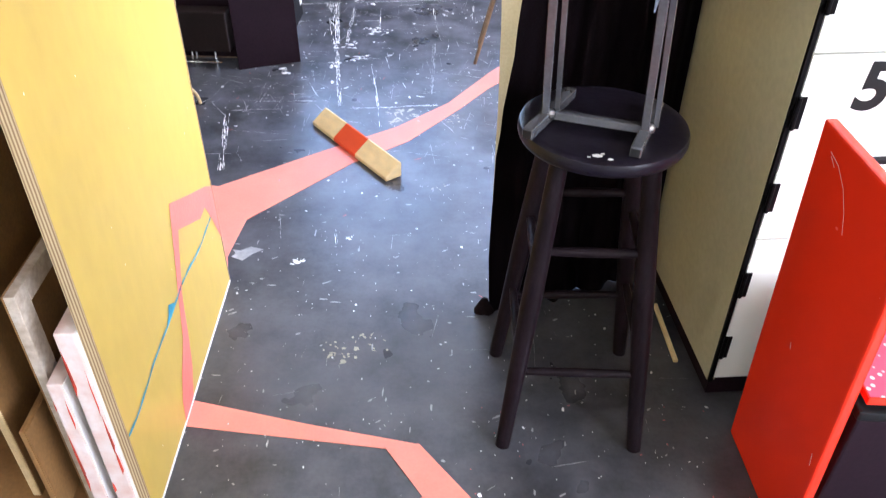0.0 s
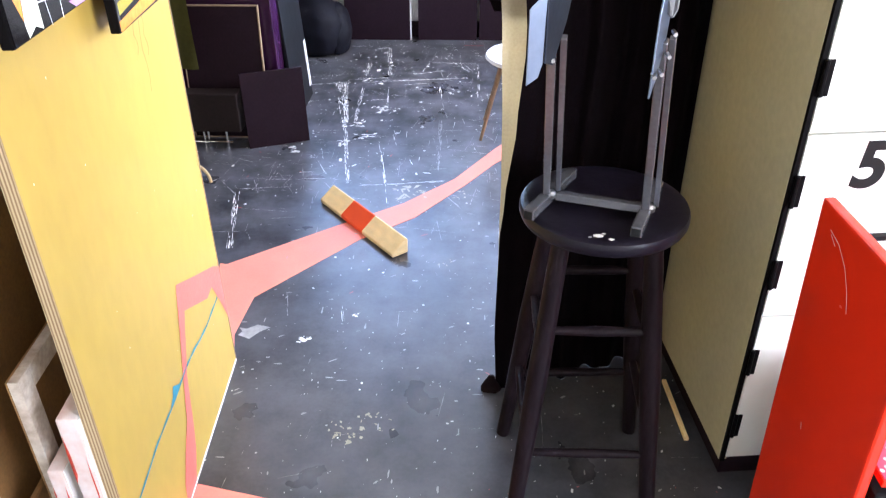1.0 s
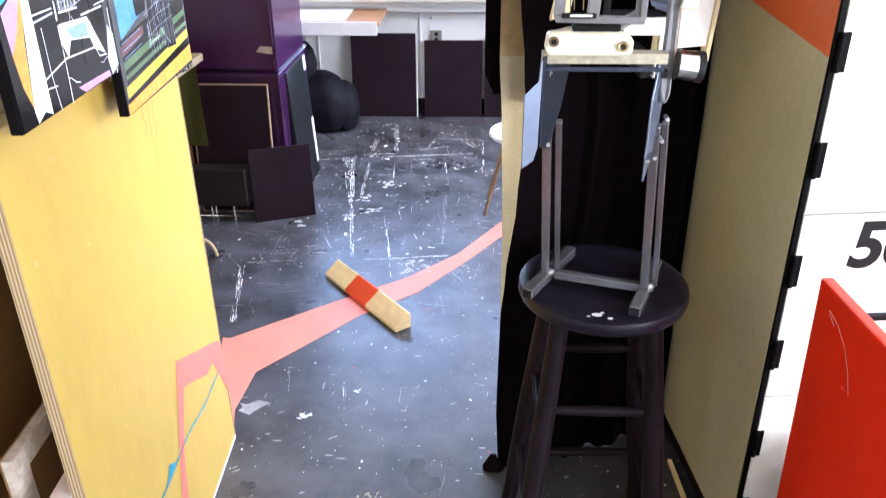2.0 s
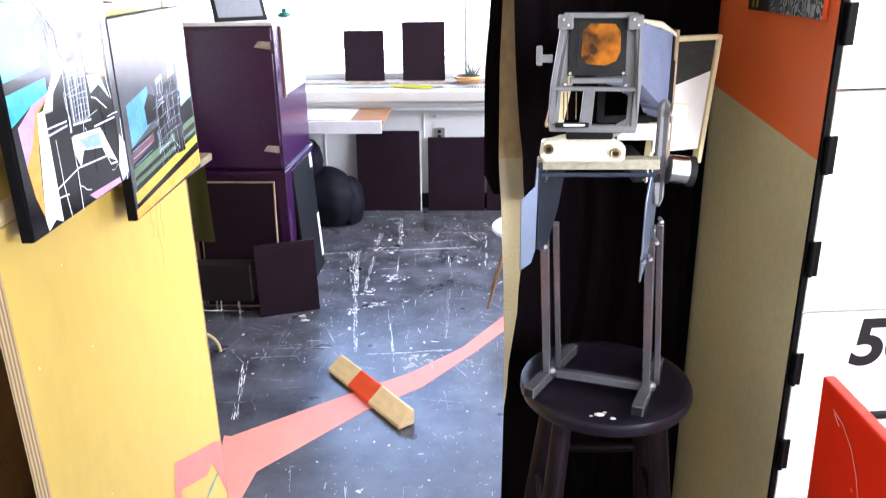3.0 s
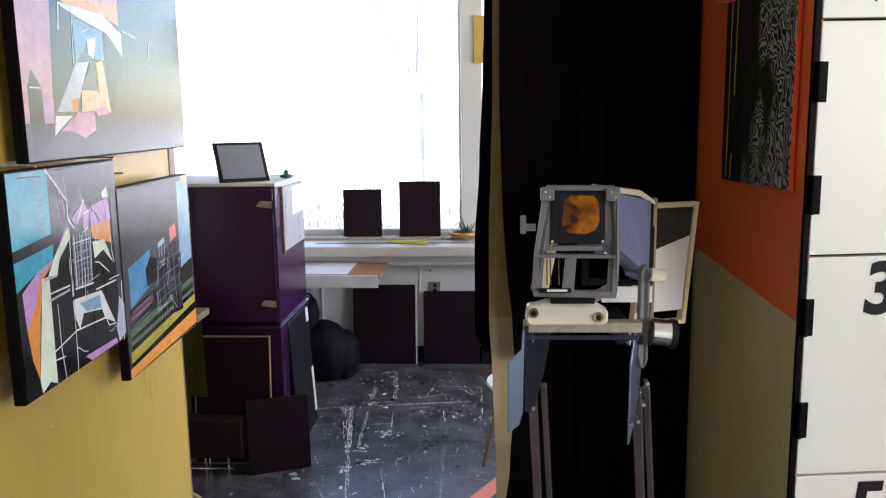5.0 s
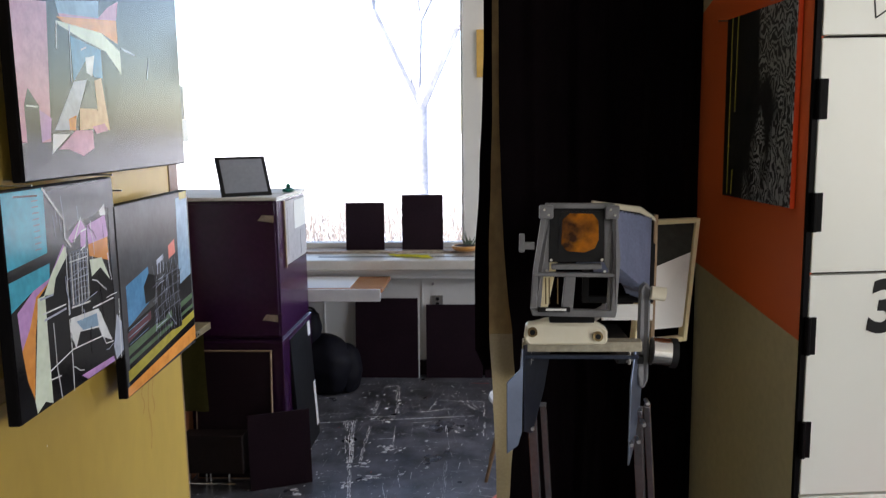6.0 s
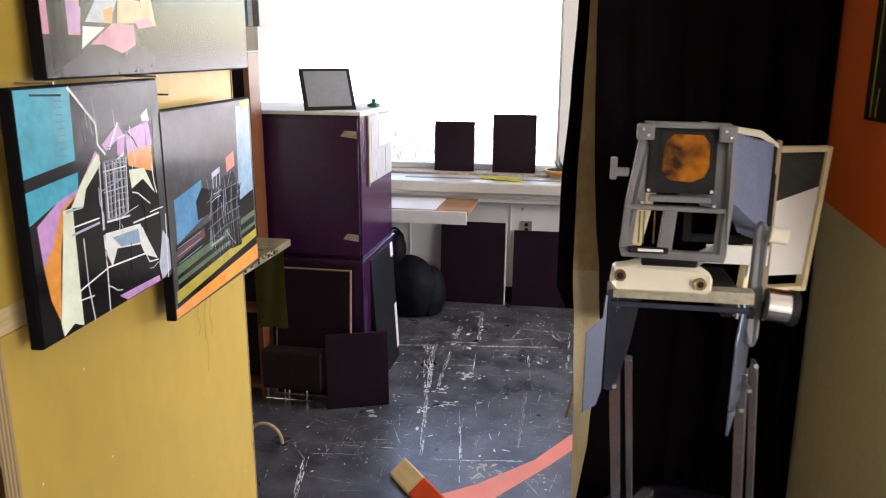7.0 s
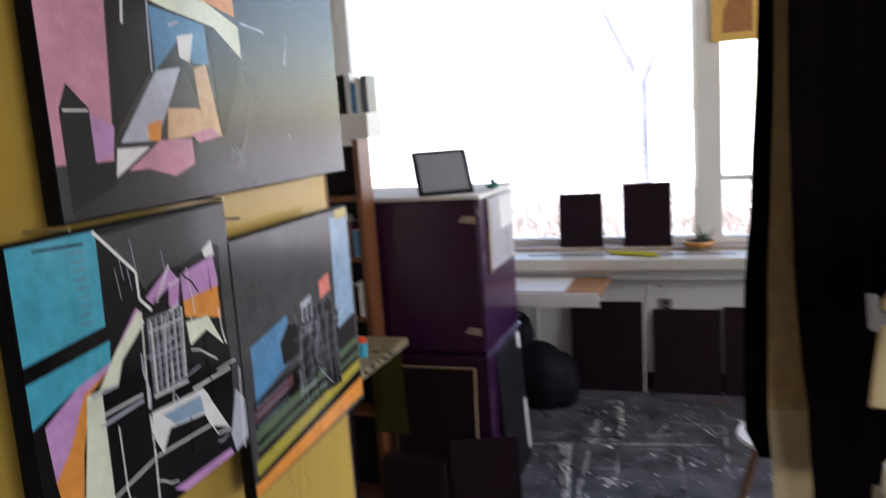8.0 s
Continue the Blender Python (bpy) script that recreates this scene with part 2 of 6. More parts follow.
mp2.inputs["Scale"].default_value, mp2.inputs["Location"].default_value = (1, 13, 5), (0, 0.3, 0.4)
l.new(tcn.outputs["Object"], mp2.inputs[0]); l.new(mp2.outputs[0], field.inputs["Vector"])
th = n.new("ShaderNodeValToRGB"); th.color_ramp.elements[0].position, th.color_ramp.elements[1].position = 0.52, 0.62
th2 = n.new("ShaderNodeValToRGB"); th2.color_ramp.elements[0].position, th2.color_ramp.elements[1].position = 0.44, 0.50
sepm, bandm, halfm, summ = n.new("ShaderNodeSeparateXYZ"), n.new("ShaderNodeMapRange"), n.new("ShaderNodeMath"), n.new("ShaderNodeMath")
bandm.inputs[1].default_value, bandm.inputs[2].default_value, bandm.inputs[3].default_value, bandm.inputs[4].default_value = 0.10, -0.02, 0.0, 0.27
l.new(tcn.outputs["Object"], sepm.inputs[0]); l.new(sepm.outputs[1], bandm.inputs[0])
halfm.operation, halfm.inputs[1].default_value = "MULTIPLY", 0.5
l.new(field.outputs[0], halfm.inputs[0])
summ.operation = "ADD"
l.new(bandm.outputs[0], summ.inputs[0]); l.new(halfm.outputs[0], summ.inputs[1])
l.new(wav.outputs[0], th.inputs[0]); l.new(summ.outputs[0], th2.inputs[0])
mm = n.new("ShaderNodeMath"); mm.operation = "MULTIPLY"
l.new(th.outputs[0], mm.inputs[0]); l.new(th2.outputs[0], mm.inputs[1])
mx = n.new("ShaderNodeMix"); mx.data_type = "RGBA"
mx.inputs[6].default_value, mx.inputs[7].default_value = (0.012, 0.012, 0.012, 1), (0.34, 0.35, 0.34, 1)
l.new(mm.outputs[0], mx.inputs[0]); l.new(mx.outputs[2], b.inputs["Base Color"])

# pink shelf with white dots
M_dots = mat("pink_dotted_vinyl", (0.70, 0.06, 0.14), 0.4, var=0.05)
n, l, b = nodes_of(M_dots)
tcn, vor = n.new("ShaderNodeTexCoord"), n.new("ShaderNodeTexVoronoi")
vor.inputs["Scale"].default_value = 60
l.new(tcn.outputs["Object"], vor.inputs["Vector"])
th = n.new("ShaderNodeValToRGB"); th.color_ramp.elements[0].position, th.color_ramp.elements[1].position = 0.22, 0.30
th.color_ramp.elements[0].color, th.color_ramp.elements[1].color = (0.85, 0.7, 0.7, 1), (0.70, 0.06, 0.14, 1)
l.new(vor.outputs["Distance"], th.inputs[0]); l.new(th.outputs[0], b.inputs["Base Color"])


def paint(name, col, rough=0.13):
    return mat("paint_" + name, col, rough, var=0.16, scale=22, grain=90, bump=0.012, spec=0.21)


PT = {k: paint(k, c) for k, c in dict(
    turquoise=(0.05, 0.36, 0.50), lilac=(0.50, 0.27, 0.55), pink=(0.55, 0.25, 0.36), orange=(0.72, 0.28, 0.06), white=(0.72, 0.73, 0.74),
    mint=(0.70, 0.76, 0.62), grey=(0.06, 0.06, 0.066), dark=(0.006, 0.005, 0.006), blue=(0.08, 0.24, 0.44), sky=(0.24, 0.36, 0.50),
    mustard=(0.36, 0.30, 0.05), forest=(0.08, 0.13, 0.07), maroon=(0.12, 0.05, 0.06), coral=(0.70, 0.22, 0.18), lineblue=(0.42, 0.45, 0.55), slate=(0.17, 0.18, 0.22), peach=(0.62, 0.40, 0.25)).items()}
M_gloss = mat("glossy_dark_ground", (0.022, 0.020, 0.021), 0.15, var=0.25, scale=4, grain=30, bump=0.008, spec=0.24)
M_dullcream = mat("grey_cream_enamel", (0.40, 0.36, 0.27), 0.4, var=0.2, scale=30, grain=120)
M_crate = mat("dark_brown_board", (0.019, 0.012, 0.011), 0.6, var=0.2, scale=6, grain=80, spec=0.2)
# pale grey for papers and board; the board's gloss is put into it
M_paperdim = mat("pale_grey_board_and_paper", (0.42, 0.40, 0.42), 0.6, var=0.1, scale=20)
M_dirtybar = mat("dirty_whitewashed_wood", (0.60, 0.54, 0.46), 0.7, var=0.2, scale=20, grain=80, col2=(0.38, 0.28, 0.20), amount=0.5)
# lighter copy of the cream enamel, offsetting the shade on the rear frame
M_brightcream = mat("brightened_cream_enamel", (0.88, 0.76, 0.47), 0.4, var=0.06, scale=20, grain=90)
M_edgeblack = mat("black_canvas_edge", (0.004, 0.0035, 0.004), 0.5, var=0.2, scale=12, grain=120, spec=0.06)
M_tabletop = mat("paint_stained_tabletop", (0.34, 0.27, 0.15), 0.45, var=0.25, scale=14, grain=60, col2=(0.10, 0.08, 0.05))
M_darkedge = mat("dull_wood_edge", (0.30, 0.20, 0.12), 0.6, var=0.2, scale=12)
M_sill = mat("tan_sill_paint", (0.60, 0.56, 0.49), 0.4, var=0.08, scale=5, grain=60)


# ---- builders ----
ORIGIN = {}


def thing(name, base, label, category, group="", kind=""):
    e = new(name)
    e.empty_display_size = 0.1
    e.location = base
    ORIGIN[e] = Vector(base)
    return tagged(e, label, category, group, kind)


def part(name, bm, material, parent=None, label="", smooth=False):
    """One bmesh in world metres as one mesh object, under a thing or a part."""
    o = ORIGIN[parent] if parent else Vector((0, 0, 0))
    bm.transform(Matrix.Translation(-o))
    bmesh.ops.recalc_face_normals(bm, faces=bm.faces)
    me = bpy.data.meshes.new(name)
    bm.to_mesh(me)
    bm.free()
    me.materials.append(material)
    if smooth:
        for f in me.polygons:
            f.use_smooth = True
        me.set_sharp_from_angle(angle=radians(40))
    ob = new(name, me)
    if parent:
        ob.parent = parent
    ORIGIN[ob] = o
    if label:
        ob["label"] = label
    return ob


def cube(x0, x1, y0, y1, z0, z1, bevel=0.0, m=None, bm=None):
    own = bmesh.new()
    bmesh.ops.create_cube(own, size=1, matrix=Matrix.Translation(((x0 + x1) / 2, (y0 + y1) / 2, (z0 + z1) / 2)) @ Matrix.Diagonal((x1 - x0, y1 - y0, z1 - z0, 1)))
    if bevel:
        bmesh.ops.bevel(own, geom=own.edges[:], offset=bevel, segments=2, affect="EDGES", profile=0.6)
    if m:
        own.transform(m)
    return joined(own, bm)


def joined(own, bm):
    if bm is None:
        return own
    me = bpy.data.meshes.new("tmp")
    own.to_mesh(me)
    own.free()
    bm.from_mesh(me)
    bpy.data.meshes.remove(me)
    return bm


def rod(p, q, r0, r1=None, seg=16, bm=None, square=False):
    p, q = Vector(p), Vector(q)
    own = bmesh.new()
    d = q - p
    turn = d.to_track_quat("Z", "Y").to_matrix().to_4x4()
    spin = Matrix.Rotation(radians(45), 4, "Z") if square else Matrix.Identity(4)
    k = math.sqrt(2) if square else 1
    bmesh.ops.create_cone(own, cap_ends=True, segments=4 if square else seg, radius1=r0 * k, radius2=(r0 if r1 is None else r1) * k, depth=d.length)
    if square and d.length > 0.01:
        bmesh.ops.bevel(own, geom=own.edges[:], offset=min(r0 * 0.2, 0.002), segments=1, affect="EDGES")
    own.transform(Matrix.Translation((p + q) / 2) @ turn @ spin)
    return joined(own, bm)


def lathe(profile, centre, seg=32, bm=None, squash=1.0):
    """A turned body: (radius, height) pairs round an upright axis."""
    own = bmesh.new()
    rings = []
    for r, z in profile:
        rings.append([own.verts.new((centre[0] + r * math.cos(2 * math.pi * i / seg), centre[1] + squash * r * math.sin(2 * math.pi * i / seg), centre[2] + z)) for i in range(seg)])
    for a, c in zip(rings, rings[1:]):
        for i in range(seg):
            own.faces.new((a[i], a[(i + 1) % seg], c[(i + 1) % seg], c[i]))
    own.faces.new(rings[0])
    own.faces.new(rings[-1])
    return joined(own, bm)


def slab(pts, thick, m, bevel=0.0, bm=None):
    """A flat outline in the plane's own (a, b), given depth, set by m: a along x, b along y, depth along z."""
    own = bmesh.new()
    f = own.faces.new([own.verts.new((a, c, 0)) for a, c in pts])
    ext = bmesh.ops.extrude_face_region(own, geom=[f])
    bmesh.ops.translate(own, verts=[v for v in ext["geom"] if isinstance(v, bmesh.types.BMVert)], vec=(0, 0, thick))
    bmesh.ops.recalc_face_normals(own, faces=own.faces)
    if bevel:
        bmesh.ops.bevel(own, geom=own.edges[:], offset=bevel, segments=1, affect="EDGES")
    own.transform(m)
    return joined(own, bm)


def frame_ring(x0, x1, z0, z1, w, y0, y1, m=None, bm=None, bevel=0.002):
    """Four bars round an opening, in the x-z plane."""
    bm = bm or bmesh.new()
    cube(x0, x0 + w, y0, y1, z0, z1, bevel, m, bm)
    cube(x1 - w, x1, y0, y1, z0, z1, bevel, m, bm)
    cube(x0 + w, x1 - w, y0, y1, z0, z0 + w, bevel, m, bm)
    cube(x0 + w, x1 - w, y0, y1, z1 - w, z1, bevel, m, bm)
    return bm


def structure(name, bm, material, label, category):
    return tagged(part(name, bm, material), label, category, kind="structure")


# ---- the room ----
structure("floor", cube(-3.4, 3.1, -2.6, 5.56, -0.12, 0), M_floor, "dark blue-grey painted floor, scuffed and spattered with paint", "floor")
structure("ceiling", cube(-3.4, 3.1, -2.6, 5.7, 3.1, 3.2), M_wall, "plain off-white painted ceiling", "ceiling")
structure("wall_west", cube(-3.4, -3.25, -2.6, 5.4, 0, 3.1), M_wall, "plain off-white painted side wall", "wall")


structure("wall_south", cube(-3.25, 2.97, -2.6, -2.47, 0, 3.1), M_wall, "plain off-white painted back wall", "wall")
bm = bmesh.new()
for y0, y1, z0, z1 in ((-2.6, -2.1, 0, 3.1), (-2.1, 0.1, 0, 1.05), (-2.1, 0.1, 2.65, 3.1), (0.1, 2.5, 0, 3.1), (2.5, 4.7, 0, 1.05), (2.5, 4.7, 2.65, 3.1), (4.7, 5.4, 0, 3.1)):
    cube(2.97, 3.1, y0, y1, z0, z1, bm=bm)
structure("wall_east", bm, M_wall, "plain off-white side wall, two openings assumed for the added lamps", "wall")

# window wall: panelled dado, deep sill over the heater, tall windows
bm = bmesh.new()
cube(-3.25, 2.97, 5.27, 5.40, 0, 0.735, bm=bm)
cube(-3.25, -2.25, 5.52, 5.66, 0.8, 3.1, bm=bm)
# unseen wall past x 1.9, added to shape the glare on the large canvas
cube(1.9, 2.97, 5.52, 5.66, 0.8, 3.1, bm=bm)
cube(-2.25, 1.9, 5.52, 5.66, 2.75, 3.1, bm=bm)
cube(-3.25, 2.97, 5.40, 5.66, 0.3, 0.735, bm=bm)
north = structure("wall_north", bm, M_white, "white painted panelled wall under tall windows", "wall")
for x in (-1.62, -0.965, -0.31, 0.345, 1.0, 1.655):
    part("groove_batten", cube(x - 0.004, x + 0.004, 5.262, 5.272, 0.1, 0.66, 0.001), M_white, north)
# raised black strip takes the place of a shadow gap
part("skirting_shadow_gap", cube(-3.2, 2.9, 5.255, 5.272, 0.0, 0.10, 0.003), M_black, north, "black strip in place of the skirting's shadow gap")
part("moulding", cube(-3.2, 2.9, 5.17, 5.272, 0.668, 0.70, 0.008), M_white, north)
part("moulding", cube(-3.2, 2.9, 5.145, 5.272, 0.70, 0.733, 0.010), M_white, north)
for x in (-0.955, -0.24, 0.5):
    part("bolt", rod((x, 5.275, 0.615), (x, 5.258, 0.615), 0.010, 0.008, 12), M_steel, north)
sill = structure("window_sill", cube(-3.2, 2.9, 5.085, 5.53, 0.737, 0.805, 0.012), M_sill, "deep white window sill with a perforated heater grille", "window sill")
part("sill_board", cube(-3.2, 2.9, 5.36, 5.52, 0.8055, 0.822, 0.004), M_worn, sill, "worn bare wooden back board")
# black strips laid on the sill stand for shade in the grille's slots
for i in range(62):
    x = -0.98 + i * 0.0185
    part("vent_slot", cube(x, x + 0.010, 5.20, 5.245, 0.8052, 0.8068), M_rubber, sill)

win = tagged(new("window_1"), "tall white framed windows with bright daylight outside", "window", kind="structure")
ORIGIN[win] = Vector((0, 0, 0))
for name, box in (("mullion", (-0.035, 0.105, 5.50, 5.60, 0.822, 2.75)), ("jamb", (-2.25, -2.17, 5.50, 5.60, 0.822, 2.75)), ("jamb", (1.8, 1.9, 5.50, 5.60, 0.822, 2.75)),
                  ("head", (-2.17, -0.035, 5.50, 5.60, 2.66, 2.75)), ("head", (0.105, 1.8, 5.50, 5.60, 2.66, 2.75)),
                  ("bottom_rail", (-2.17, -0.035, 5.51, 5.59, 0.822, 0.858)), ("bottom_rail", (0.105, 1.8, 5.51, 5.59, 0.822, 0.858)),
                  ("transom", (0.105, 1.8, 5.52, 5.58, 1.178, 1.205))):
    part(name, cube(*box, 0.004), M_white, win)
part("mullion_bead", cube(-0.052, -0.037, 5.52, 5.56, 0.86, 2.66, 0.002), M_white, win)
for x0, x1, z0, z1 in ((-2.17, -0.053, 0.858, 2.66), (0.105, 1.8, 0.858, 1.178), (0.105, 1.8, 1.205, 2.66)):
    g = part("pane", cube(x0, x1, 5.553, 5.557, z0, z1), M_glass, win)
    g.visible_shadow = False

# ---- outside ----
structure("ground", cube(-400, 400, 5.7, 800, -1.3, -1.2), M_ground, "pale near-white ground outside the windows, glare put into its colour", "ground")


def limb(bm, p, d, r, length, depth):
    q = p + d * length
    rod(p, q, r, r * 0.72, 8, bm)
    if depth == 0:
        return
    for k in range(2 if depth > 1 else 3):
        turn = Euler((random.uniform(-0.55, 0.55), random.uniform(-0.6, 0.6), random.uniform(-0.5, 0.5)))
        nd = d.copy()
        nd.rotate(turn)
        nd.z = abs(nd.z) * 0.9 + 0.12
        limb(bm, q, nd.normalized(), r * 0.62, length * random.uniform(0.68, 0.85), depth - 1)


def tree(x, y, r, lean, label):
    t = thing("bare_tree", (x, y, -1.25), label, "tree")
    p = Vector((x, y, -1.3))
    trunk_top = p + Vector((lean, 0, 3.3))
    part("trunk", rod(p, trunk_top, r * 1.25, r, 14), M_bark, t, smooth=True)
    bm = bmesh.new()
    limb(bm, trunk_top - Vector((0, 0, 0.14)), Vector((-0.40, 0.05, 0.91)).normalized(), r * 0.92, 1.8, 5)
    limb(bm, trunk_top - Vector((0, 0, 0.14)), Vector((0.42, 0.1, 0.9)).normalized(), r * 0.62, 1.5, 5)
    limb(bm, trunk_top - Vector((0, 0, 0.14)), Vector((0.02, 0.3, 0.95)).normalized(), r * 0.5, 1.6, 4)
    part("branches", bm, M_bark, t, smooth=True)
    return t


random.seed(5)
tree(-1.09, 13.0, 0.20, 0.04, "bare grey tree forking outside the window")
bm = bmesh.new()
for i in range(1500):
    x, y = random.uniform(-11, 6), random.uniform(17, 21)
    h = random.uniform(0.5, 1.5)
    rod((x, y, -1.25), (x + random.uniform(-.4, .4), y, -1.25 + h), 0.02, 0.008, 3, bm)
tagged(part("hedge_twigs", bm, M_hedge), "bare twiggy hedge across the yard", "hedge", kind="stuff")

# ---- yellow storage rack at one side ----
RM = Matrix.Translation((-0.594, 1.495, 0)) @ Matrix.Rotation(radians(3.15), 4, "Z")      # x out of the panel, y along it
rack = thing("storage_rack", (-0.9, 1.6, 0), "yellow painted plywood storage rack standing on the floor", "storage rack")
part("side_panel", cube(-0.020, 0, -0.262, 0.545, 0.004, 1.222, 0.0015, RM), M_yellow, rack, "yellow painted plywood side with blue line")
part("side_panel", cube(-0.020, -0.001, -0.262, 0.545, 1.258, 2.35, 0.0015, RM), M_yellow, rack, "upper yellow painted plywood side")
part("joint_rail", cube(-0.022, -0.002, -0.269, 0.54, 1.222, 1.258, 0.002, RM), M_rawwood, rack, "unpainted pine rail between the panels")
part("front_rail", cube(-1.0, -0.023, -0.267, -0.241, 1.218, 1.256, 0.003, RM), M_rawwood, rack)
part("panel_edge", cube(-0.021, 0.0005, -0.267, -0.2622, 0.004, 1.220, 0.0008, RM), M_ply, rack, "bare layered plywood edge")
part("panel_edge", cube(-0.024, -0.0005, -0.270, -0.2622, 1.259, 2.35, 0.0008, RM), M_ply, rack, "bare layered plywood edge")
part("far_edge_strip", cube(-0.020, 0.0012, 0.5455, 0.549, 0.004, 2.35, 0.0006, RM), M_darkedge, rack, "worn bare plywood edge")
part("post", cube(-0.062, -0.025, -0.259, -0.224, 1.258, 2.35, 0.003, RM), M_rawwood, rack)
part("back_panel", cube(-1.02, -1.0, -0.262, 0.545, 0.004, 2.35, 0.001, RM), M_hardboard, rack)
part("divider", cube(-0.52, -0.505, -0.20, 0.545, 0.02, 1.21, 0.001, RM), M_hardboard, rack)
part("rear_panel", cube(-1.0, -0.022, 0.52, 0.540, 0.004, 1.20, 0.001, RM), M_hardboard, rack)
part("bottom_board", cube(-1.0, -0.022, -0.25, 0.52, 0.004, 0.022, 0.001, RM), M_hardboard, rack)
part("shelf", cube(-1.0, -0.024, -0.25, 0.52, 1.20, 1.217, 0.001, RM), M_hardboard, rack)
part("top_board", cube(-1.0, 0.0, -0.262, 0.545, 2.352, 2.37, 0.001, RM), M_hardboard, rack)


part("bottom_edge", cube(0.0002, 0.0022, -0.262, 0.545, 0.001, 0.007, 0, RM), M_canvas, rack, "pale bare lower edge")


def on_panel(s, z, lift):
    return RM @ Vector((lift, s, z))


def panel_shape(pts, lift, bm=None):
    """A flat patch on the panel, (along, height) corners."""
    own = bm or bmesh.new()
    front = [own.verts.new(on_panel(s, z, lift)) for s, z in pts]
    own.faces.new(front)
    return own


def ribbon(pts, w, lift, bm=None):
    bm = bm or bmesh.new()
    for (s0, z0), (s1, z1) in zip(pts, pts[1:]):
        d = Vector((s1 - s0, z1 - z0))
        if d.length < 1e-5:
            continue
        k = Vector((-d.y, d.x)).normalized() * w / 2
        panel_shape([(s0 - k.x, z0 - k.y), (s1 - k.x, z1 - k.y), (s1 + k.x, z1 + k.y), (s0 + k.x, z0 + k.y)], lift, bm)
    return bm


random.seed(3)
bm = bmesh.new()
low, high = [], []
for i in range(31):
    a = -0.262 + i * 0.0249
    z = 0.281 + 0.009 * math.sin((a + 0.05) * 9.0) - 0.004 * math.sin(a * 23)
    w = 0.0042 + 0.0018 * math.sin(i * 1.9) + 0.030 * math.exp(-((i - 13.8) ** 2) / 0.7)
    low.append(bm.verts.new(on_panel(a, z - 0.003, 0.0012)))
    high.append(bm.verts.new(on_panel(a - (0.012 if w > 0.02 else 0), z + w, 0.0012)))
for i in range(30):
    bm.faces.new((low[i], low[i + 1], high[i + 1], high[i]))
part("painted_line", bm, M_blue, rack, "blue painted line")
bm = panel_shape([(0.220, 0.500), (0.358, 0.434), (0.495, 0.371), (0.543, 0.340), (0.543, 0.165), (0.500, 0.256), (0.456, 0.330), (0.406, 0.328), (0.238, 0.413)], 0.0012)
panel_shape([(0.220, 0.500), (0.238, 0.413), (0.215, 0.370), (0.166, 0.270), (0.140, 0.148), (0.120, 0.078), (0.078, 0.007), (-0.001, 0.005), (0.012, 0.066), (0.050, 0.122), (0.106, 0.185), (0.143, 0.292), (0.183, 0.395)], 0.0012, bm)
part("tape", bm, M_pink, rack, "pink tape stuck round the panel")
bm = bmesh.new()
for i in range(16):          # chips, nail holes and smears on the paint
    s, z, r = random.uniform(-0.27, 0.53), random.uniform(0.05, 1.15), random.uniform(0.0008, 0.0022)
    panel_shape([(s + r * random.uniform(0.5, 1.2) * math.cos(a), z + 1.8 * r * random.uniform(0.5, 1.2) * math.sin(a)) for a in (0, 1.2, 2.4, 3.6, 4.9)], 0.0009, bm)
for i in range(9):
    s, z = random.uniform(-0.265, -0.243), random.uniform(1.3, 1.75)
    panel_shape([(s + 0.004 * math.cos(a) * random.uniform(0.5, 1.3), z + 0.011 * math.sin(a) * random.uniform(0.5, 1.3)) for a in (0, 1.0, 2.1, 3.2, 4.3, 5.3)], 0.0009, bm)
part("paint_chips", bm, M_white, rack, "small pale chips in the paint")["kind"] = "stuff"
bm = bmesh.new()
for s, z0, z1 in ((0.33, 0.93, 1.11), (0.30, 1.02, 1.10), (0.355, 1.0, 1.085), (0.535, 0.62, 0.70), (0.538, 0.3, 0.37)):
    ribbon([(s + 0.006 * math.sin(k * 1.7), z1 + (z0 - z1) * k / 6) for k in range(7)], 0.0022, 0.001, bm)
part("drips", bm, M_brownpaint, rack, "thin brown paint drips")["kind"] = "stuff"


def canvas(name, s0, s1, z0, z1, depth, label, ground):
    """A stretched canvas hung on the panel: black edges and a painted face."""
    t = thing(name, RM @ Vector((depth / 2, (s0 + s1) / 2, z0)), label, "painting", "paintings on the rack")
    part("stretcher", cube(depth - 0.019, depth - 0.001, s0, s1, z0, z1, 0.003, RM), M_edgeblack, t, "black painted edges")
    for zc in (z0 + 0.05, z1 - 0.07):
        part("hanging_cleat", cube(0.0008, depth - 0.0192, s0 + 0.06, s1 - 0.06, zc, zc + 0.02, 0.001, RM), M_rawwood, t, "wooden cleat")
    part("face", cube(depth - 0.001, depth, s0 + 0.003, s1 - 0.003, z0 + 0.003, z1 - 0.003, 0, RM), ground, t)
    w, h = s1 - s0, z1 - z0

    def patch(colour, pts, lift=0.0008):
        own = panel_shape([(s0 + 0.003 + u * (w - 0.006), z0 + 0.003 + v * (h - 0.006)) for u, v in pts], depth + 0.15 * lift)
        part("colour_field", own, PT[colour], t, colour + " painted field")

    def stroke(colour, pts, width, lift=0.0042):
        part("brush_line", ribbon([(s0 + u * w, z0 + v * h) for u, v in pts], width, depth + 0.15 * lift), PT[colour], t, colour + " brush line")

    return t, patch, stroke


# lower near canvas: turquoise corner, lilac and orange bands, white chair lines on black
t, patch, stroke = canvas("abstract_painting", -0.250, 0.113, 1.203, 1.5355, 0.050, "abstract painting of a white-lined chair on black, turquoise corner", PT["dark"])
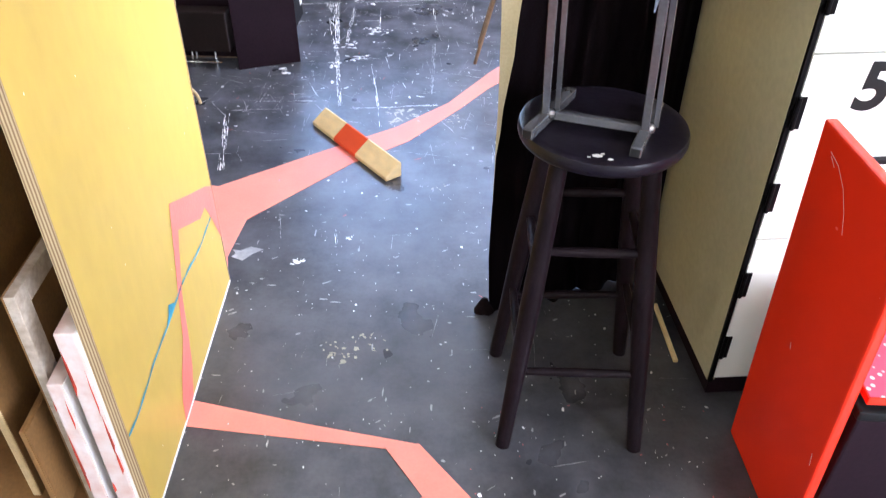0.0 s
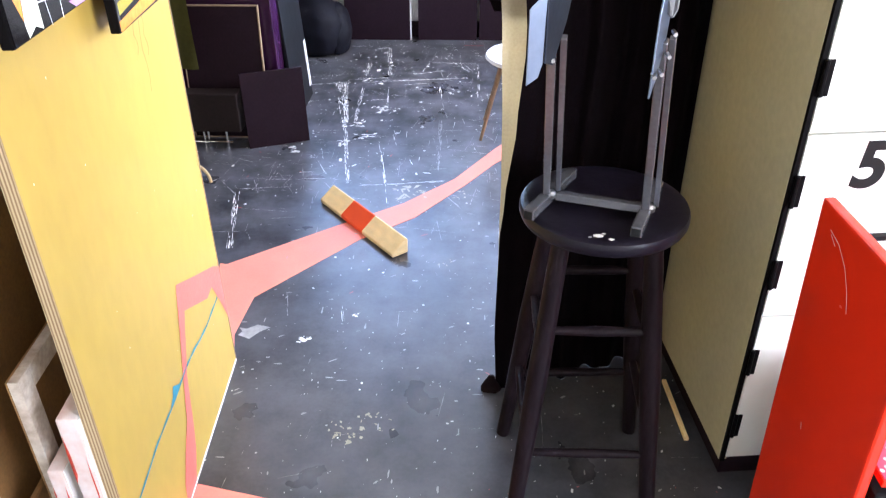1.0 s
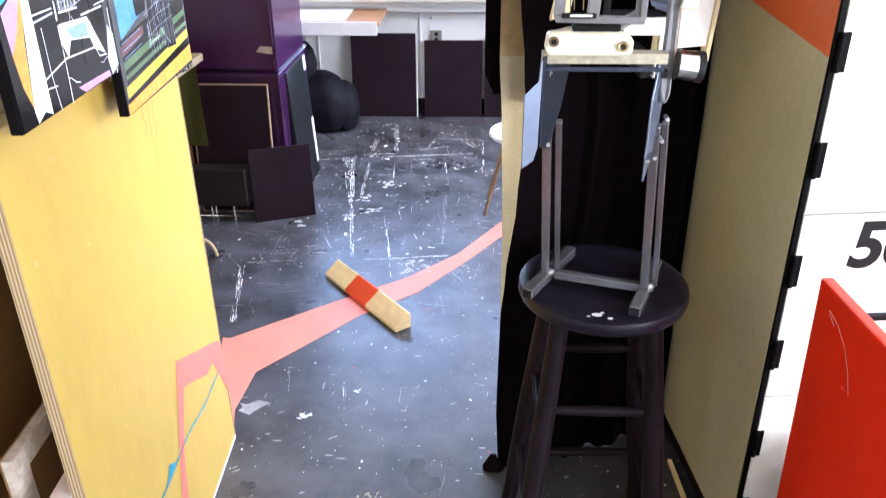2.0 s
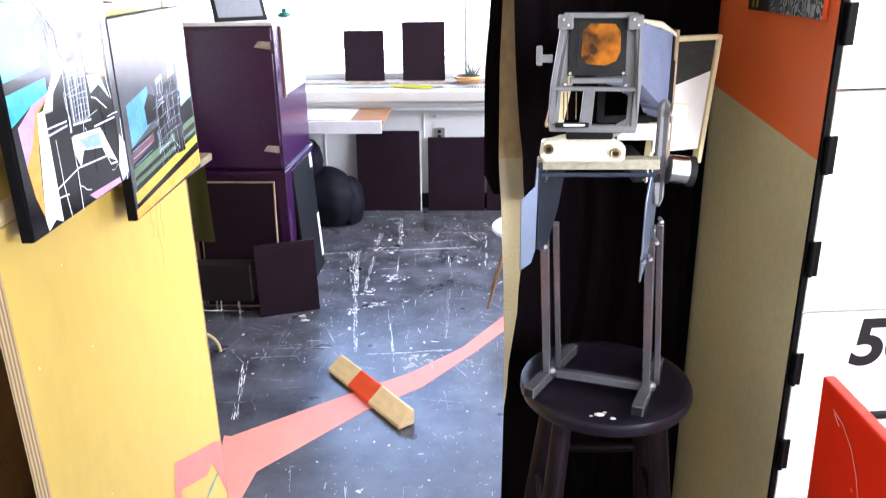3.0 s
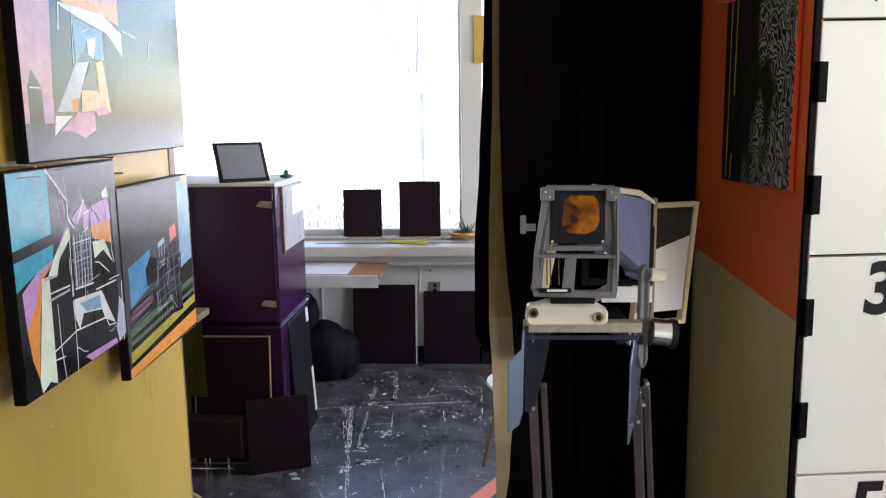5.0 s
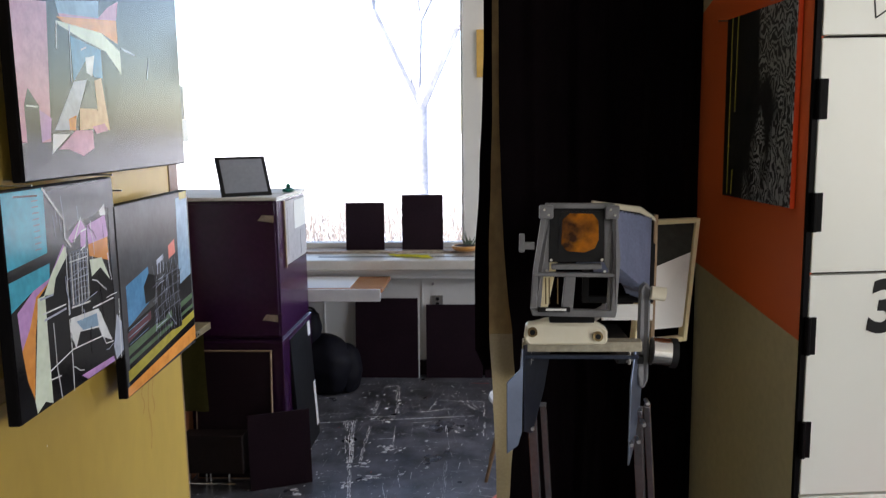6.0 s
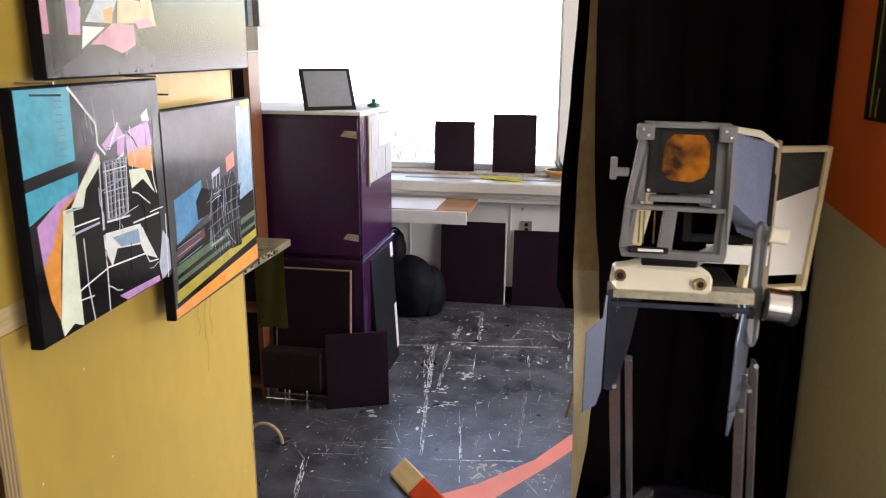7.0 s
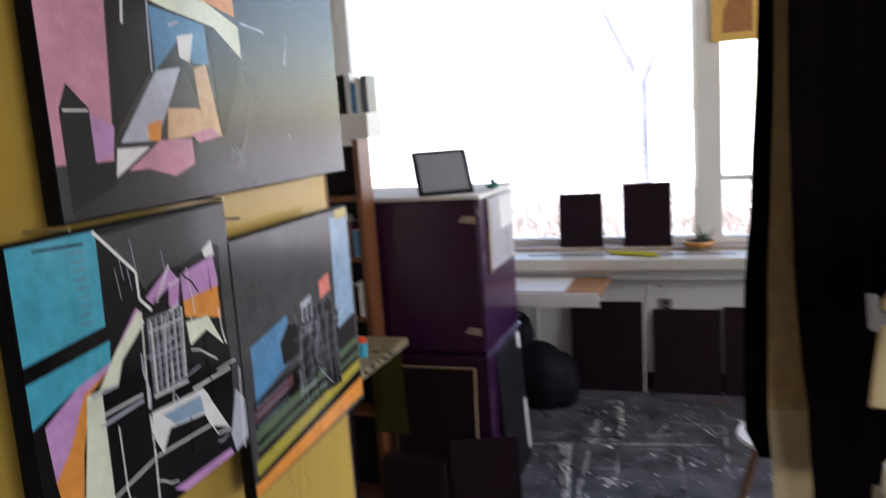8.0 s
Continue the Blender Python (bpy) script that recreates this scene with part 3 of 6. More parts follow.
# this grey field is window sheen painted over the black ground
patch("grey", [(0.32, 0.98), (1.00, 1.00), (1.00, 0.83), (0.89, 0.85), (0.69, 0.81), (0.62, 0.82), (0.50, 0.77), (0.47, 0.83)], 0.0006)
patch("turquoise", [(0.00, 1.00), (0.32, 1.00), (0.31, 0.70), (0.00, 0.67)], 0.0007)
patch("turquoise", [(0.00, 0.62), (0.32, 0.65), (0.31, 0.58), (0.17, 0.55), (0.00, 0.49)], 0.0009)
patch("lilac", [(0.04, 0.48), (0.17, 0.55), (0.31, 0.58), (0.45, 0.72), (0.47, 0.70), (0.36, 0.59), (0.22, 0.53), (0.12, 0.39), (0.05, 0.31)], 0.0010)
patch("orange", [(0.05, 0.31), (0.12, 0.39), (0.19, 0.52), (0.32, 0.57), (0.21, 0.51), (0.16, 0.35), (0.11, 0.07), (0.07, 0.17)], 0.0011)
patch("mint", [(0.20, 0.51), (0.26, 0.51), (0.25, 0.06), (0.25, 0.00), (0.19, 0.03), (0.12, 0.00), (0.11, 0.06), (0.17, 0.35)], 0.0012)
patch("mint", [(0.25, 0.51), (0.33, 0.60), (0.46, 0.71), (0.48, 0.66), (0.36, 0.57), (0.33, 0.50)], 0.0014)
patch("lilac", [(0.69, 0.78), (0.89, 0.81), (0.91, 0.69), (0.69, 0.68)], 0.0015)
patch("orange", [(0.69, 0.68), (0.90, 0.69), (0.90, 0.56), (0.69, 0.62)], 0.0016)
patch("mint", [(0.69, 0.60), (0.82, 0.59), (0.90, 0.45), (0.80, 0.54), (0.70, 0.51)], 0.0018)
patch("white", [(0.83, 0.84), (0.89, 0.87), (0.90, 0.81), (0.84, 0.81)], 0.0019)
patch("lilac", [(0.50, 0.74), (0.63, 0.82), (0.68, 0.76), (0.66, 0.67), (0.61, 0.68), (0.62, 0.75), (0.53, 0.71)], 0.0020)
patch("slate", [(0.49, 0.67), (0.67, 0.67), (0.65, 0.40), (0.48, 0.40)], 0.0022)
patch("white", [(0.46, 0.35), (0.74, 0.33), (0.87, 0.12), (0.76, 0.17), (0.73, 0.23), (0.54, 0.26), (0.49, 0.19), (0.45, 0.27)], 0.0023)
patch("sky", [(0.51, 0.32), (0.72, 0.31), (0.73, 0.24), (0.57, 0.26)], 0.0024)
patch("lilac", [(0.52, 0.04), (0.87, 0.03), (0.88, 0.00), (0.58, 0.00)], 0.0025)
patch("grey", [(0.94, 0.97), (1.00, 0.98), (1.00, 0.00), (0.90, 0.00), (0.93, 0.34), (0.92, 0.63)], 0.0027)
patch("lineblue", [(0.94, 0.25), (1.00, 0.18), (1.00, 0.03), (0.90, 0.00), (0.88, 0.08)], 0.0028)
for u in (0.505, 0.535, 0.565, 0.595, 0.625, 0.652):
    stroke("dark", [(u + 0.012, 0.655), (u + 0.008, 0.54), (u, 0.415)], 0.0042, 0.0030)
    stroke(("white", "lineblue")[int(u * 1000) // 10 % 2], [(u, 0.66), (u - 0.004, 0.54), (u - 0.010, 0.41)], 0.0013)
for v in (0.64, 0.60, 0.565, 0.50, 0.47, 0.435):
    stroke("lineblue", [(0.49, v), (0.58, v + 0.008), (0.665, v)], 0.0010)
for u, v in ((0.40, 0.92), (0.43, 0.88), (0.46, 0.94), (0.38, 0.86), (0.60, 0.88)):
    stroke("lineblue", [(u, v), (u + 0.012, v - 0.10)], 0.0009)
for k in range(9):          # dashes lettered down the turquoise field
    stroke("slate", [(0.22, 0.94 - 0.027 * k), (0.27, 0.94 - 0.027 * k)], 0.0014)
stroke("white", [(0.51, 0.65), (0.50, 0.41)], 0.0022)
stroke("white", [(0.58, 0.65), (0.55, 0.40)], 0.0018)
stroke("white", [(0.67, 0.66), (0.65, 0.41)], 0.0024)
stroke("white", [(0.49, 0.62), (0.67, 0.62)], 0.0020)
stroke("lineblue", [(0.48, 0.53), (0.66, 0.53)], 0.0020)
stroke("white", [(0.48, 0.40), (0.66, 0.39)], 0.0030)
stroke("white", [(0.31, 0.99), (0.47, 0.83), (0.47, 0.74), (0.52, 0.69)], 0.0040)
stroke("white", [(0.23, 0.43), (0.43, 0.43)], 0.0024)
stroke("lineblue", [(0.24, 0.40), (0.43, 0.41)], 0.0035)
stroke("white", [(0.31, 0.37), (0.31, 0.16), (0.33, 0.00)], 0.0022)
stroke("white", [(0.25, 0.16), (0.46, 0.20), (0.77, 0.18)], 0.0026)
stroke("white", [(0.25, 0.12), (0.34, 0.11)], 0.0020)
stroke("white", [(0.45, 0.21), (0.44, 0.00)], 0.0026)
stroke("white", [(0.68, 0.35), (0.91, 0.35)], 0.0028)
stroke("white", [(0.75, 0.31), (0.83, 0.15)], 0.0026)
stroke("white", [(0.47, 0.70), (0.46, 0.55), (0.45, 0.37)], 0.0026)
stroke("lineblue", [(0.22, 0.50), (0.33, 0.50)], 0.0030)
stroke("white", [(0.63, 0.82), (0.55, 0.71)], 0.0030)
stroke("white", [(0.62, 0.75), (0.68, 0.76)], 0.0020)
stroke("dark", [(0.09, 0.97), (0.27, 0.96)], 0.0026)
stroke("white", [(0.45, 0.35), (0.45, 0.21)], 0.0030)
stroke("white", [(0.87, 0.12), (0.79, 0.13), (0.76, 0.18)], 0.0022)
stroke("white", [(0.97, 0.33), (0.95, 0.00)], 0.0022)

random.seed(8)
for i in range(22):          # loose scribbled lines round the chair
    u, v, a, ln = random.uniform(0.42, 0.93), random.uniform(0.05, 0.74), random.choice((0.1, 1.5, 1.7, 2.6, random.uniform(0, 3.1))), random.uniform(0.05, 0.20)
    pts = [(min(0.98, u + ln * f * math.cos(a) + random.uniform(-0.008, 0.008)), max(0.02, v + ln * f * math.sin(a) + random.uniform(-0.008, 0.008))) for f in (0, 0.35, 0.7, 1)]
    stroke(random.choice(("white", "white", "lineblue", "dark")), pts, random.uniform(0.0010, 0.0026), 0.0046)

# lower far canvas: grey sky, blue field, small chair lines, striped ground, orange lower edge
t, patch, stroke = canvas("striped_painting", 0.106, 0.513, 1.118, 1.483, 0.052, "dark painting of grey chairs over striped ground, orange base", PT["grey"])
patch("blue", [(0.06, 0.58), (0.34, 0.63), (0.36, 0.44), (0.06, 0.36)])
patch("sky", [(0.80, 0.97), (0.98, 0.97), (0.98, 0.46), (0.78, 0.43)])
patch("dark", [(0.04, 0.36), (0.98, 0.46), (0.98, 0.20), (0.04, 0.12)])
patch("maroon", [(0.04, 0.33), (0.34, 0.38), (0.34, 0.33), (0.04, 0.28)], 0.0012)
patch("forest", [(0.04, 0.255), (0.98, 0.335), (0.98, 0.30), (0.04, 0.21)], 0.0012)
patch("forest", [(0.04, 0.19), (0.98, 0.262), (0.98, 0.24), (0.04, 0.165)], 0.0014)
patch("mustard", [(0.02, 0.135), (0.99, 0.215), (0.99, 0.165), (0.02, 0.075)], 0.0014)
patch("dark", [(0.02, 0.075), (0.99, 0.165), (0.99, 0.115), (0.02, 0.05)], 0.0016)
patch("orange", [(0.0, 0.05), (1.0, 0.115), (1.0, 0.02), (0.0, 0.0)], 0.0018)
patch("coral", [(0.64, 0.70), (0.74, 0.725), (0.745, 0.64), (0.64, 0.62)], 0.0012)
patch("lineblue", [(0.46, 0.645), (0.56, 0.665), (0.56, 0.635), (0.46, 0.615)], 0.0012)
for u in (0.47, 0.51, 0.55):
    stroke("lineblue", [(u, 0.63), (u - 0.004, 0.56)], 0.0035)
for x in (0.40, 0.48, 0.56, 0.64, 0.72):
    stroke("slate", [(x, 0.62), (x + 0.03, 0.50), (x + 0.01, 0.40), (x + 0.015, 0.17)], 0.0016)
    stroke("lineblue", [(x + 0.045, 0.56), (x + 0.03, 0.40), (x + 0.05, 0.20)], 0.0010)
for v in (0.30, 0.36, 0.42, 0.50):
    stroke("slate", [(0.38, v), (0.56, v + 0.03), (0.78, v + 0.04)], 0.0014)
for v in (0.27, 0.31, 0.345):
    stroke("sky", [(0.06, v), (0.30, v + 0.025)], 0.0012)
patch("dark", [(0.27, 0.53), (0.34, 0.59), (0.44, 0.56), (0.41, 0.44), (0.28, 0.43)], 0.0022)
patch("dark", [(0.55, 0.60), (0.72, 0.61), (0.80, 0.51), (0.78, 0.37), (0.53, 0.41)], 0.0023)
patch("dark", [(0.44, 0.51), (0.55, 0.50), (0.55, 0.28), (0.42, 0.28)], 0.0025)
patch("dark", [(0.63, 0.40), (0.78, 0.40), (0.78, 0.17), (0.64, 0.18)], 0.0026)
for i in range(26):
    u, v, a, ln = random.uniform(0.34, 0.78), random.uniform(0.18, 0.55), random.choice((0.1, 1.5, 1.7, random.uniform(0, 3.1))), random.uniform(0.05, 0.16)
    stroke(random.choice(("slate", "lineblue", "grey", "lineblue")), [(u + ln * f * math.cos(a), v + ln * f * math.sin(a) + random.uniform(-0.008, 0.008)) for f in (0, 0.5, 1)], random.uniform(0.0008, 0.0016), 0.0046)
patch("mustard", [(0.86, 1.0), (0.98, 1.0), (0.98, 0.955), (0.86, 0.955)], 0.002)

# large upper canvas
t, patch, stroke = canvas("large_grey_painting", -0.166, 0.543, 1.5415, 2.16, 0.042, "large glossy dark grey painting with pink band and white folds", M_gloss)
patch("pink", [(0.00, 0.42), (0.15, 0.44), (0.12, 0.09), (0.00, 0.09), (0.00, 0.18), (0.00, 0.22), (0.00, 0.22)], 0.0007)
patch("dark", [(0.02, 0.18), (0.04, 0.22), (0.08, 0.18), (0.08, 0.09), (0.12, 0.09), (0.12, 0.05), (0.02, 0.01), (0.02, 0.10)], 0.0009)
patch("lilac", [(0.08, 0.17), (0.13, 0.15), (0.12, 0.10), (0.08, 0.09)], 0.0010)
patch("dark", [(0.16, 0.44), (0.19, 0.45), (0.19, 0.40), (0.25, 0.37), (0.24, 0.25), (0.13, 0.13), (0.14, 0.29)], 0.0011)
patch("sky", [(0.19, 0.45), (0.42, 0.49), (0.41, 0.44), (0.20, 0.42)], 0.0012)
patch("pink", [(0.20, 0.42), (0.41, 0.44), (0.47, 0.48), (0.54, 0.51), (0.52, 0.45), (0.21, 0.41)], 0.0014)
patch("orange", [(0.19, 0.41), (0.52, 0.45), (0.52, 0.38), (0.42, 0.40), (0.22, 0.40)], 0.0015)
patch("blue", [(0.25, 0.37), (0.41, 0.35), (0.41, 0.27), (0.36, 0.27), (0.33, 0.32), (0.25, 0.25)], 0.0016)
patch("mint", [(0.19, 0.40), (0.25, 0.40), (0.42, 0.40), (0.53, 0.36), (0.53, 0.29), (0.44, 0.35), (0.30, 0.37), (0.20, 0.39)], 0.0018)
patch("dark", [(0.42, 0.35), (0.52, 0.29), (0.51, 0.24), (0.44, 0.12), (0.43, 0.13), (0.42, 0.31)], 0.0019)
patch("lineblue", [(0.32, 0.26), (0.27, 0.18), (0.23, 0.12), (0.14, 0.12), (0.25, 0.25)], 0.0020)
patch("grey", [(0.33, 0.26), (0.27, 0.18), (0.37, 0.18)], 0.0022)
patch("peach", [(0.36, 0.26), (0.40, 0.27), (0.43, 0.12), (0.37, 0.13)], 0.0023)
patch("peach", [(0.27, 0.18), (0.36, 0.18), (0.43, 0.13), (0.26, 0.12)], 0.0024)
patch("pink", [(0.15, 0.07), (0.24, 0.12), (0.33, 0.12), (0.33, 0.07), (0.27, 0.05), (0.20, 0.07)], 0.0025)
patch("white", [(0.13, 0.11), (0.21, 0.11), (0.12, 0.06)], 0.0027)
patch("white", [(0.32, 0.32), (0.37, 0.33), (0.35, 0.27), (0.32, 0.28)], 0.0028)
patch("orange", [(0.21, 0.15), (0.25, 0.16), (0.24, 0.12), (0.21, 0.12)], 0.0029)
patch("pink", [(0.33, 0.13), (0.40, 0.14), (0.42, 0.12), (0.35, 0.11)], 0.0031)
stroke("white", [(0.19, 0.40), (0.18, 0.33)], 0.0040)
stroke("lineblue", [(0.30, 0.34), (0.33, 0.35)], 0.0030)
stroke("lineblue", [(0.25, 0.40), (0.24, 0.25)], 0.0030)
stroke("white", [(0.03, 0.18), (0.08, 0.18)], 0.0020)
stroke("lineblue", [(0.54, 0.37), (0.63, 0.36)], 0.0030)
stroke("lineblue", [(0.73, 0.36), (0.71, 0.29)], 0.0030)


def nail(s, z):
    tagged(part("nail", rod(on_panel(s, z, 0.001), on_panel(s, z, 0.055), 0.0016, seg=8), M_steel), "small steel nail stuck in the yellow panel", "nail", "nails in the rack")


for s, z in ((0.104, 1.5387), (0.14, 1.508), (-0.172, 1.5385)):
    nail(s, z)

XZ = Matrix(((1, 0, 0, 0), (0, 0, -1, 0), (0, 1, 0, 0), (0, 0, 0, 1)))      # (a, b) to x and z, depth towards -y


# canvases standing in the rack
def stored_canvas(x, s0, s1, z1, thick, edge, face, label, open_back=False):
    t = thing("stored_canvas", RM @ Vector((x, s0, 0.022)), label, "canvas", "canvases in the rack")
    if open_back:
        for a, c, z0, zt in ((s0, s0 + 0.045, 0.022, z1), (s1 - 0.045, s1, 0.022, z1), (s0 + 0.045, s1 - 0.045, 0.022, 0.067), (s0 + 0.045, s1 - 0.045, z1 - 0.045, z1)):
            part("stretcher_bar", cube(x - thick, x, a, c, z0, zt, 0.002, RM), edge, t, "pale wooden bar")
        part("cloth", cube(x - thick - 0.003, x - thick, s0, s1, 0.022, z1, 0, RM), face, t, "brown unpainted cloth back")
    else:
        part("stretcher", cube(x - thick, x, s0, s1, 0.022, z1, 0.004, RM), edge, t)
        if edge is M_canvasred:
            for k in range(7):
                h = random.uniform(0.03, 0.14)
                zc = random.uniform(0.05, z1 - h - 0.004)
                a = random.choice((x - thick + 0.001, x - thick + 0.001, x - 0.007))
                b0 = a + random.uniform(0.002, 0.006)
                pts = [(a, zc), (b0, zc + h * 0.2), (b0 - 0.001, zc + h * 0.7), (a + 0.002, zc + h), (a, zc + h * 0.6)]
                part("stain", slab(pts, 0.0005, RM @ Matrix.Translation((0, s0 - 0.0004, 0)) @ XZ), M_stain, t, "red paint stain")
        part("cloth", cube(x, x + 0.002, s0 + 0.002, s1 - 0.002, 0.024, z1 - 0.002, 0, RM), face, t)
    return t


stored_canvas(-0.024, -0.275, 0.30, 0.560, 0.038, M_canvasred, M_canvas, "white canvas with red stained edge standing in the rack")
stored_canvas(-0.086, -0.268, 0.25, 0.425, 0.030, M_canvasred, M_canvas, "short white canvas with orange and red stains standing in the rack")
stored_canvas(-0.128, -0.235, 0.40, 0.610, 0.020, M_dirtybar, M_hardboard, "canvas turned backwards with pale wooden bars showing", True)
stored_canvas(-0.190, -0.275, 0.30, 0.300, 0.012, M_hardboard, M_hardboard, "brown hardboard sheet standing in the rack")
stored_canvas(-0.260, -0.22, 0.42, 0.86, 0.018, M_rawwood, M_hardboard, "large brown board standing deep in the rack")

# ---- floor tape, block, spatter ----
def floor_strip(pts, parent, lift):
    bm = bmesh.new()
    f = bm.faces.new([bm.verts.new((x, y, 0.0004)) for x, y in pts])
    ext = bmesh.ops.extrude_face_region(bm, geom=[f])
    bmesh.ops.translate(bm, verts=[v for v in ext["geom"] if isinstance(v, bmesh.types.BMVert)], vec=(0, 0, lift))
    return part("strip", bm, M_tape, parent)


tape = thing("floor_tape", (-0.3, 2.85, 0), "wide salmon pink tape running over the dark floor", "floor tape", "salmon floor tape")
floor_strip([(-0.655, 2.345), (-0.65, 2.358), (-0.346, 2.736), (-0.147, 2.913), (0.05, 3.20), (0.172, 3.40), (0.30, 3.56), (0.30, 3.75), (0.174, 3.556), (0.0, 3.25), (-0.201, 3.027), (-0.447, 2.837), (-0.806, 2.548)], tape, 0.0012)
floor_strip([(-0.632, 2.05), (-0.661, 2.16), (-0.648, 2.362), (-0.60, 2.42), (-0.70, 2.54), (-0.82, 2.56), (-0.72, 2.06)], tape, 0.0022)
tape = thing("floor_tape", (-0.2, 1.4, 0), "narrow salmon pink tape bending across the dark floor", "floor tape", "salmon floor tape")
floor_strip([(-0.592, 1.485), (-0.097, 1.438), (-0.022, 1.455), (-0.30, 1.505), (-0.594, 1.567)], tape, 0.0012)
floor_strip([(-0.105, 1.448), (-0.003, 1.308), (-0.03, 1.29), (0.09, 1.05), (0.22, 1.08), (0.111, 1.303), (-0.020, 1.456)], tape, 0.0022)

blk = thing("wooden_block", (-0.355, 2.835, 0), "pale wooden wedge block with an orange band, lying on the floor", "block")
BM = Matrix.Translation((-0.345, 2.838, 0.0025)) @ Matrix.Rotation(math.atan2(-0.776, 0.63), 4, "Z")
prof = [(-0.034, 0.0), (0.034, 0.0), (0.035, 0.056), (0.028, 0.062), (-0.036, 0.017)]
LM = BM @ Matrix(((0, 0, 1, 0), (1, 0, 0, 0), (0, 1, 0, 0), (0, 0, 0, 1)))
for name, a, c, mt, lb in (("wood_end", -0.262, -0.101, M_beech, ""), ("orange_band", -0.101, 0.052, M_orange, "bright orange painted band"), ("wood_end", 0.052, 0.262, M_beech, "")):
    part(name, slab(prof, c - a, LM @ Matrix.Translation((0, 0, a)), 0.003), mt, blk, lb)

random.seed(21)


def blob(bm, x, y, rx, ry, turn, k=7):
    lift = 0.0005 + 0.0012 * random.random()
    c, s = math.cos(turn), math.sin(turn)
    vs = []
    for i in range(k):
        a = 2 * math.pi * i / k + random.uniform(-0.25, 0.25)
        f = random.uniform(0.55, 1.25)
        u, v = rx * f * math.cos(a), ry * f * math.sin(a)
        vs.append(bm.verts.new((x + u * c - v * s, y + u * s + v * c, lift)))
    bm.faces.new(vs)


def worn_line(bm, p, q, w, fill):
    """A straight old paint line, worn into many thin uneven strands with gaps."""
    d = Vector((q[0] - p[0], q[1] - p[1]))
    size = d.length
    d.normalize()
    k = Vector((-d.y, d.x))
    strands = max(1, min(6, round(w / 0.005)))
    for n in range(strands):
        base = w * ((n + 0.5) / strands - 0.5)
        u = random.uniform(0.0, 0.03)
        while u < size:
            ln = min(size - u, 0.008 + 0.10 * random.random() ** 2)
            if random.random() < fill * 0.86 and ln > 0.006:
                m = max(2, int(ln / 0.011))
                wide = w / strands * random.uniform(0.3, 1.15)
                shift = base + random.uniform(-0.3, 0.3) * w / strands
                lift = 0.0005 + 0.001 * random.random()
                rows = []
                for i in range(m + 1):
                    a = u + ln * i / m
                    taper = 0.15 if i in (0, m) else 1.0
                    lo, hi = shift - wide * taper * random.uniform(0.1, 0.6), shift + wide * taper * random.uniform(0.1, 0.6)
                    rows.append([bm.verts.new((p[0] + d.x * a + k.x * h, p[1] + d.y * a + k.y * h, lift)) for h in (lo, hi)])
                for a, c in zip(rows, rows[1:]):
                    bm.faces.new((a[0], c[0], c[1], a[1]))
            u += ln + 0.02 * random.random() ** 2


bm = bmesh.new()
for i in range(1100):      # small specks
    far = random.random() < 0.82
    x, y = (random.uniform(-1.3, 0.6), random.uniform(3.0, 5.2)) if far else (random.uniform(-0.6, 1.0), random.uniform(0.9, 3.0))
    r = 0.0010 + 0.0050 * random.random() ** 4
    blob(bm, x, y, r * random.uniform(0.8, 1.8), r, random.uniform(0, 3.1), 6)
for i in range(420):      # fine grit close by
    r = random.uniform(0.0006, 0.0018)
    blob(bm, random.uniform(-0.6, 0.7), random.uniform(1.0, 2.6), r * random.uniform(0.8, 3.0), r, random.choice((1.3, 1.6, 0.4)), 5)
for i in range(190):      # chips and flakes further off
    r = 0.003 + 0.012 * random.random() ** 2.5
    x, y = random.uniform(-1.1, 0.45), 3.2 + 1.9 * random.random() ** 0.8
    for k in range(random.choice((1, 1, 2, 3))):
        blob(bm, x + random.uniform(-r, r), y + 1.5 * random.uniform(-r, r), r * random.uniform(0.5, 1.5), r * random.uniform(0.25, 0.8), random.uniform(0, 3.1), 8)
for i in range(260):       # scratches
    x, y = random.uniform(-1.0, 0.4), 3.0 + 2.1 * random.random() ** 0.7
    a, ln = random.choice((0.1, 1.6, random.uniform(0, 3.1))) + random.uniform(-0.3, 0.3), 0.02 + 0.16 * random.random() ** 2
    worn_line(bm, (x, y), (x + ln * math.cos(a), y + ln * math.sin(a)), random.uniform(0.0015, 0.005), 0.8)
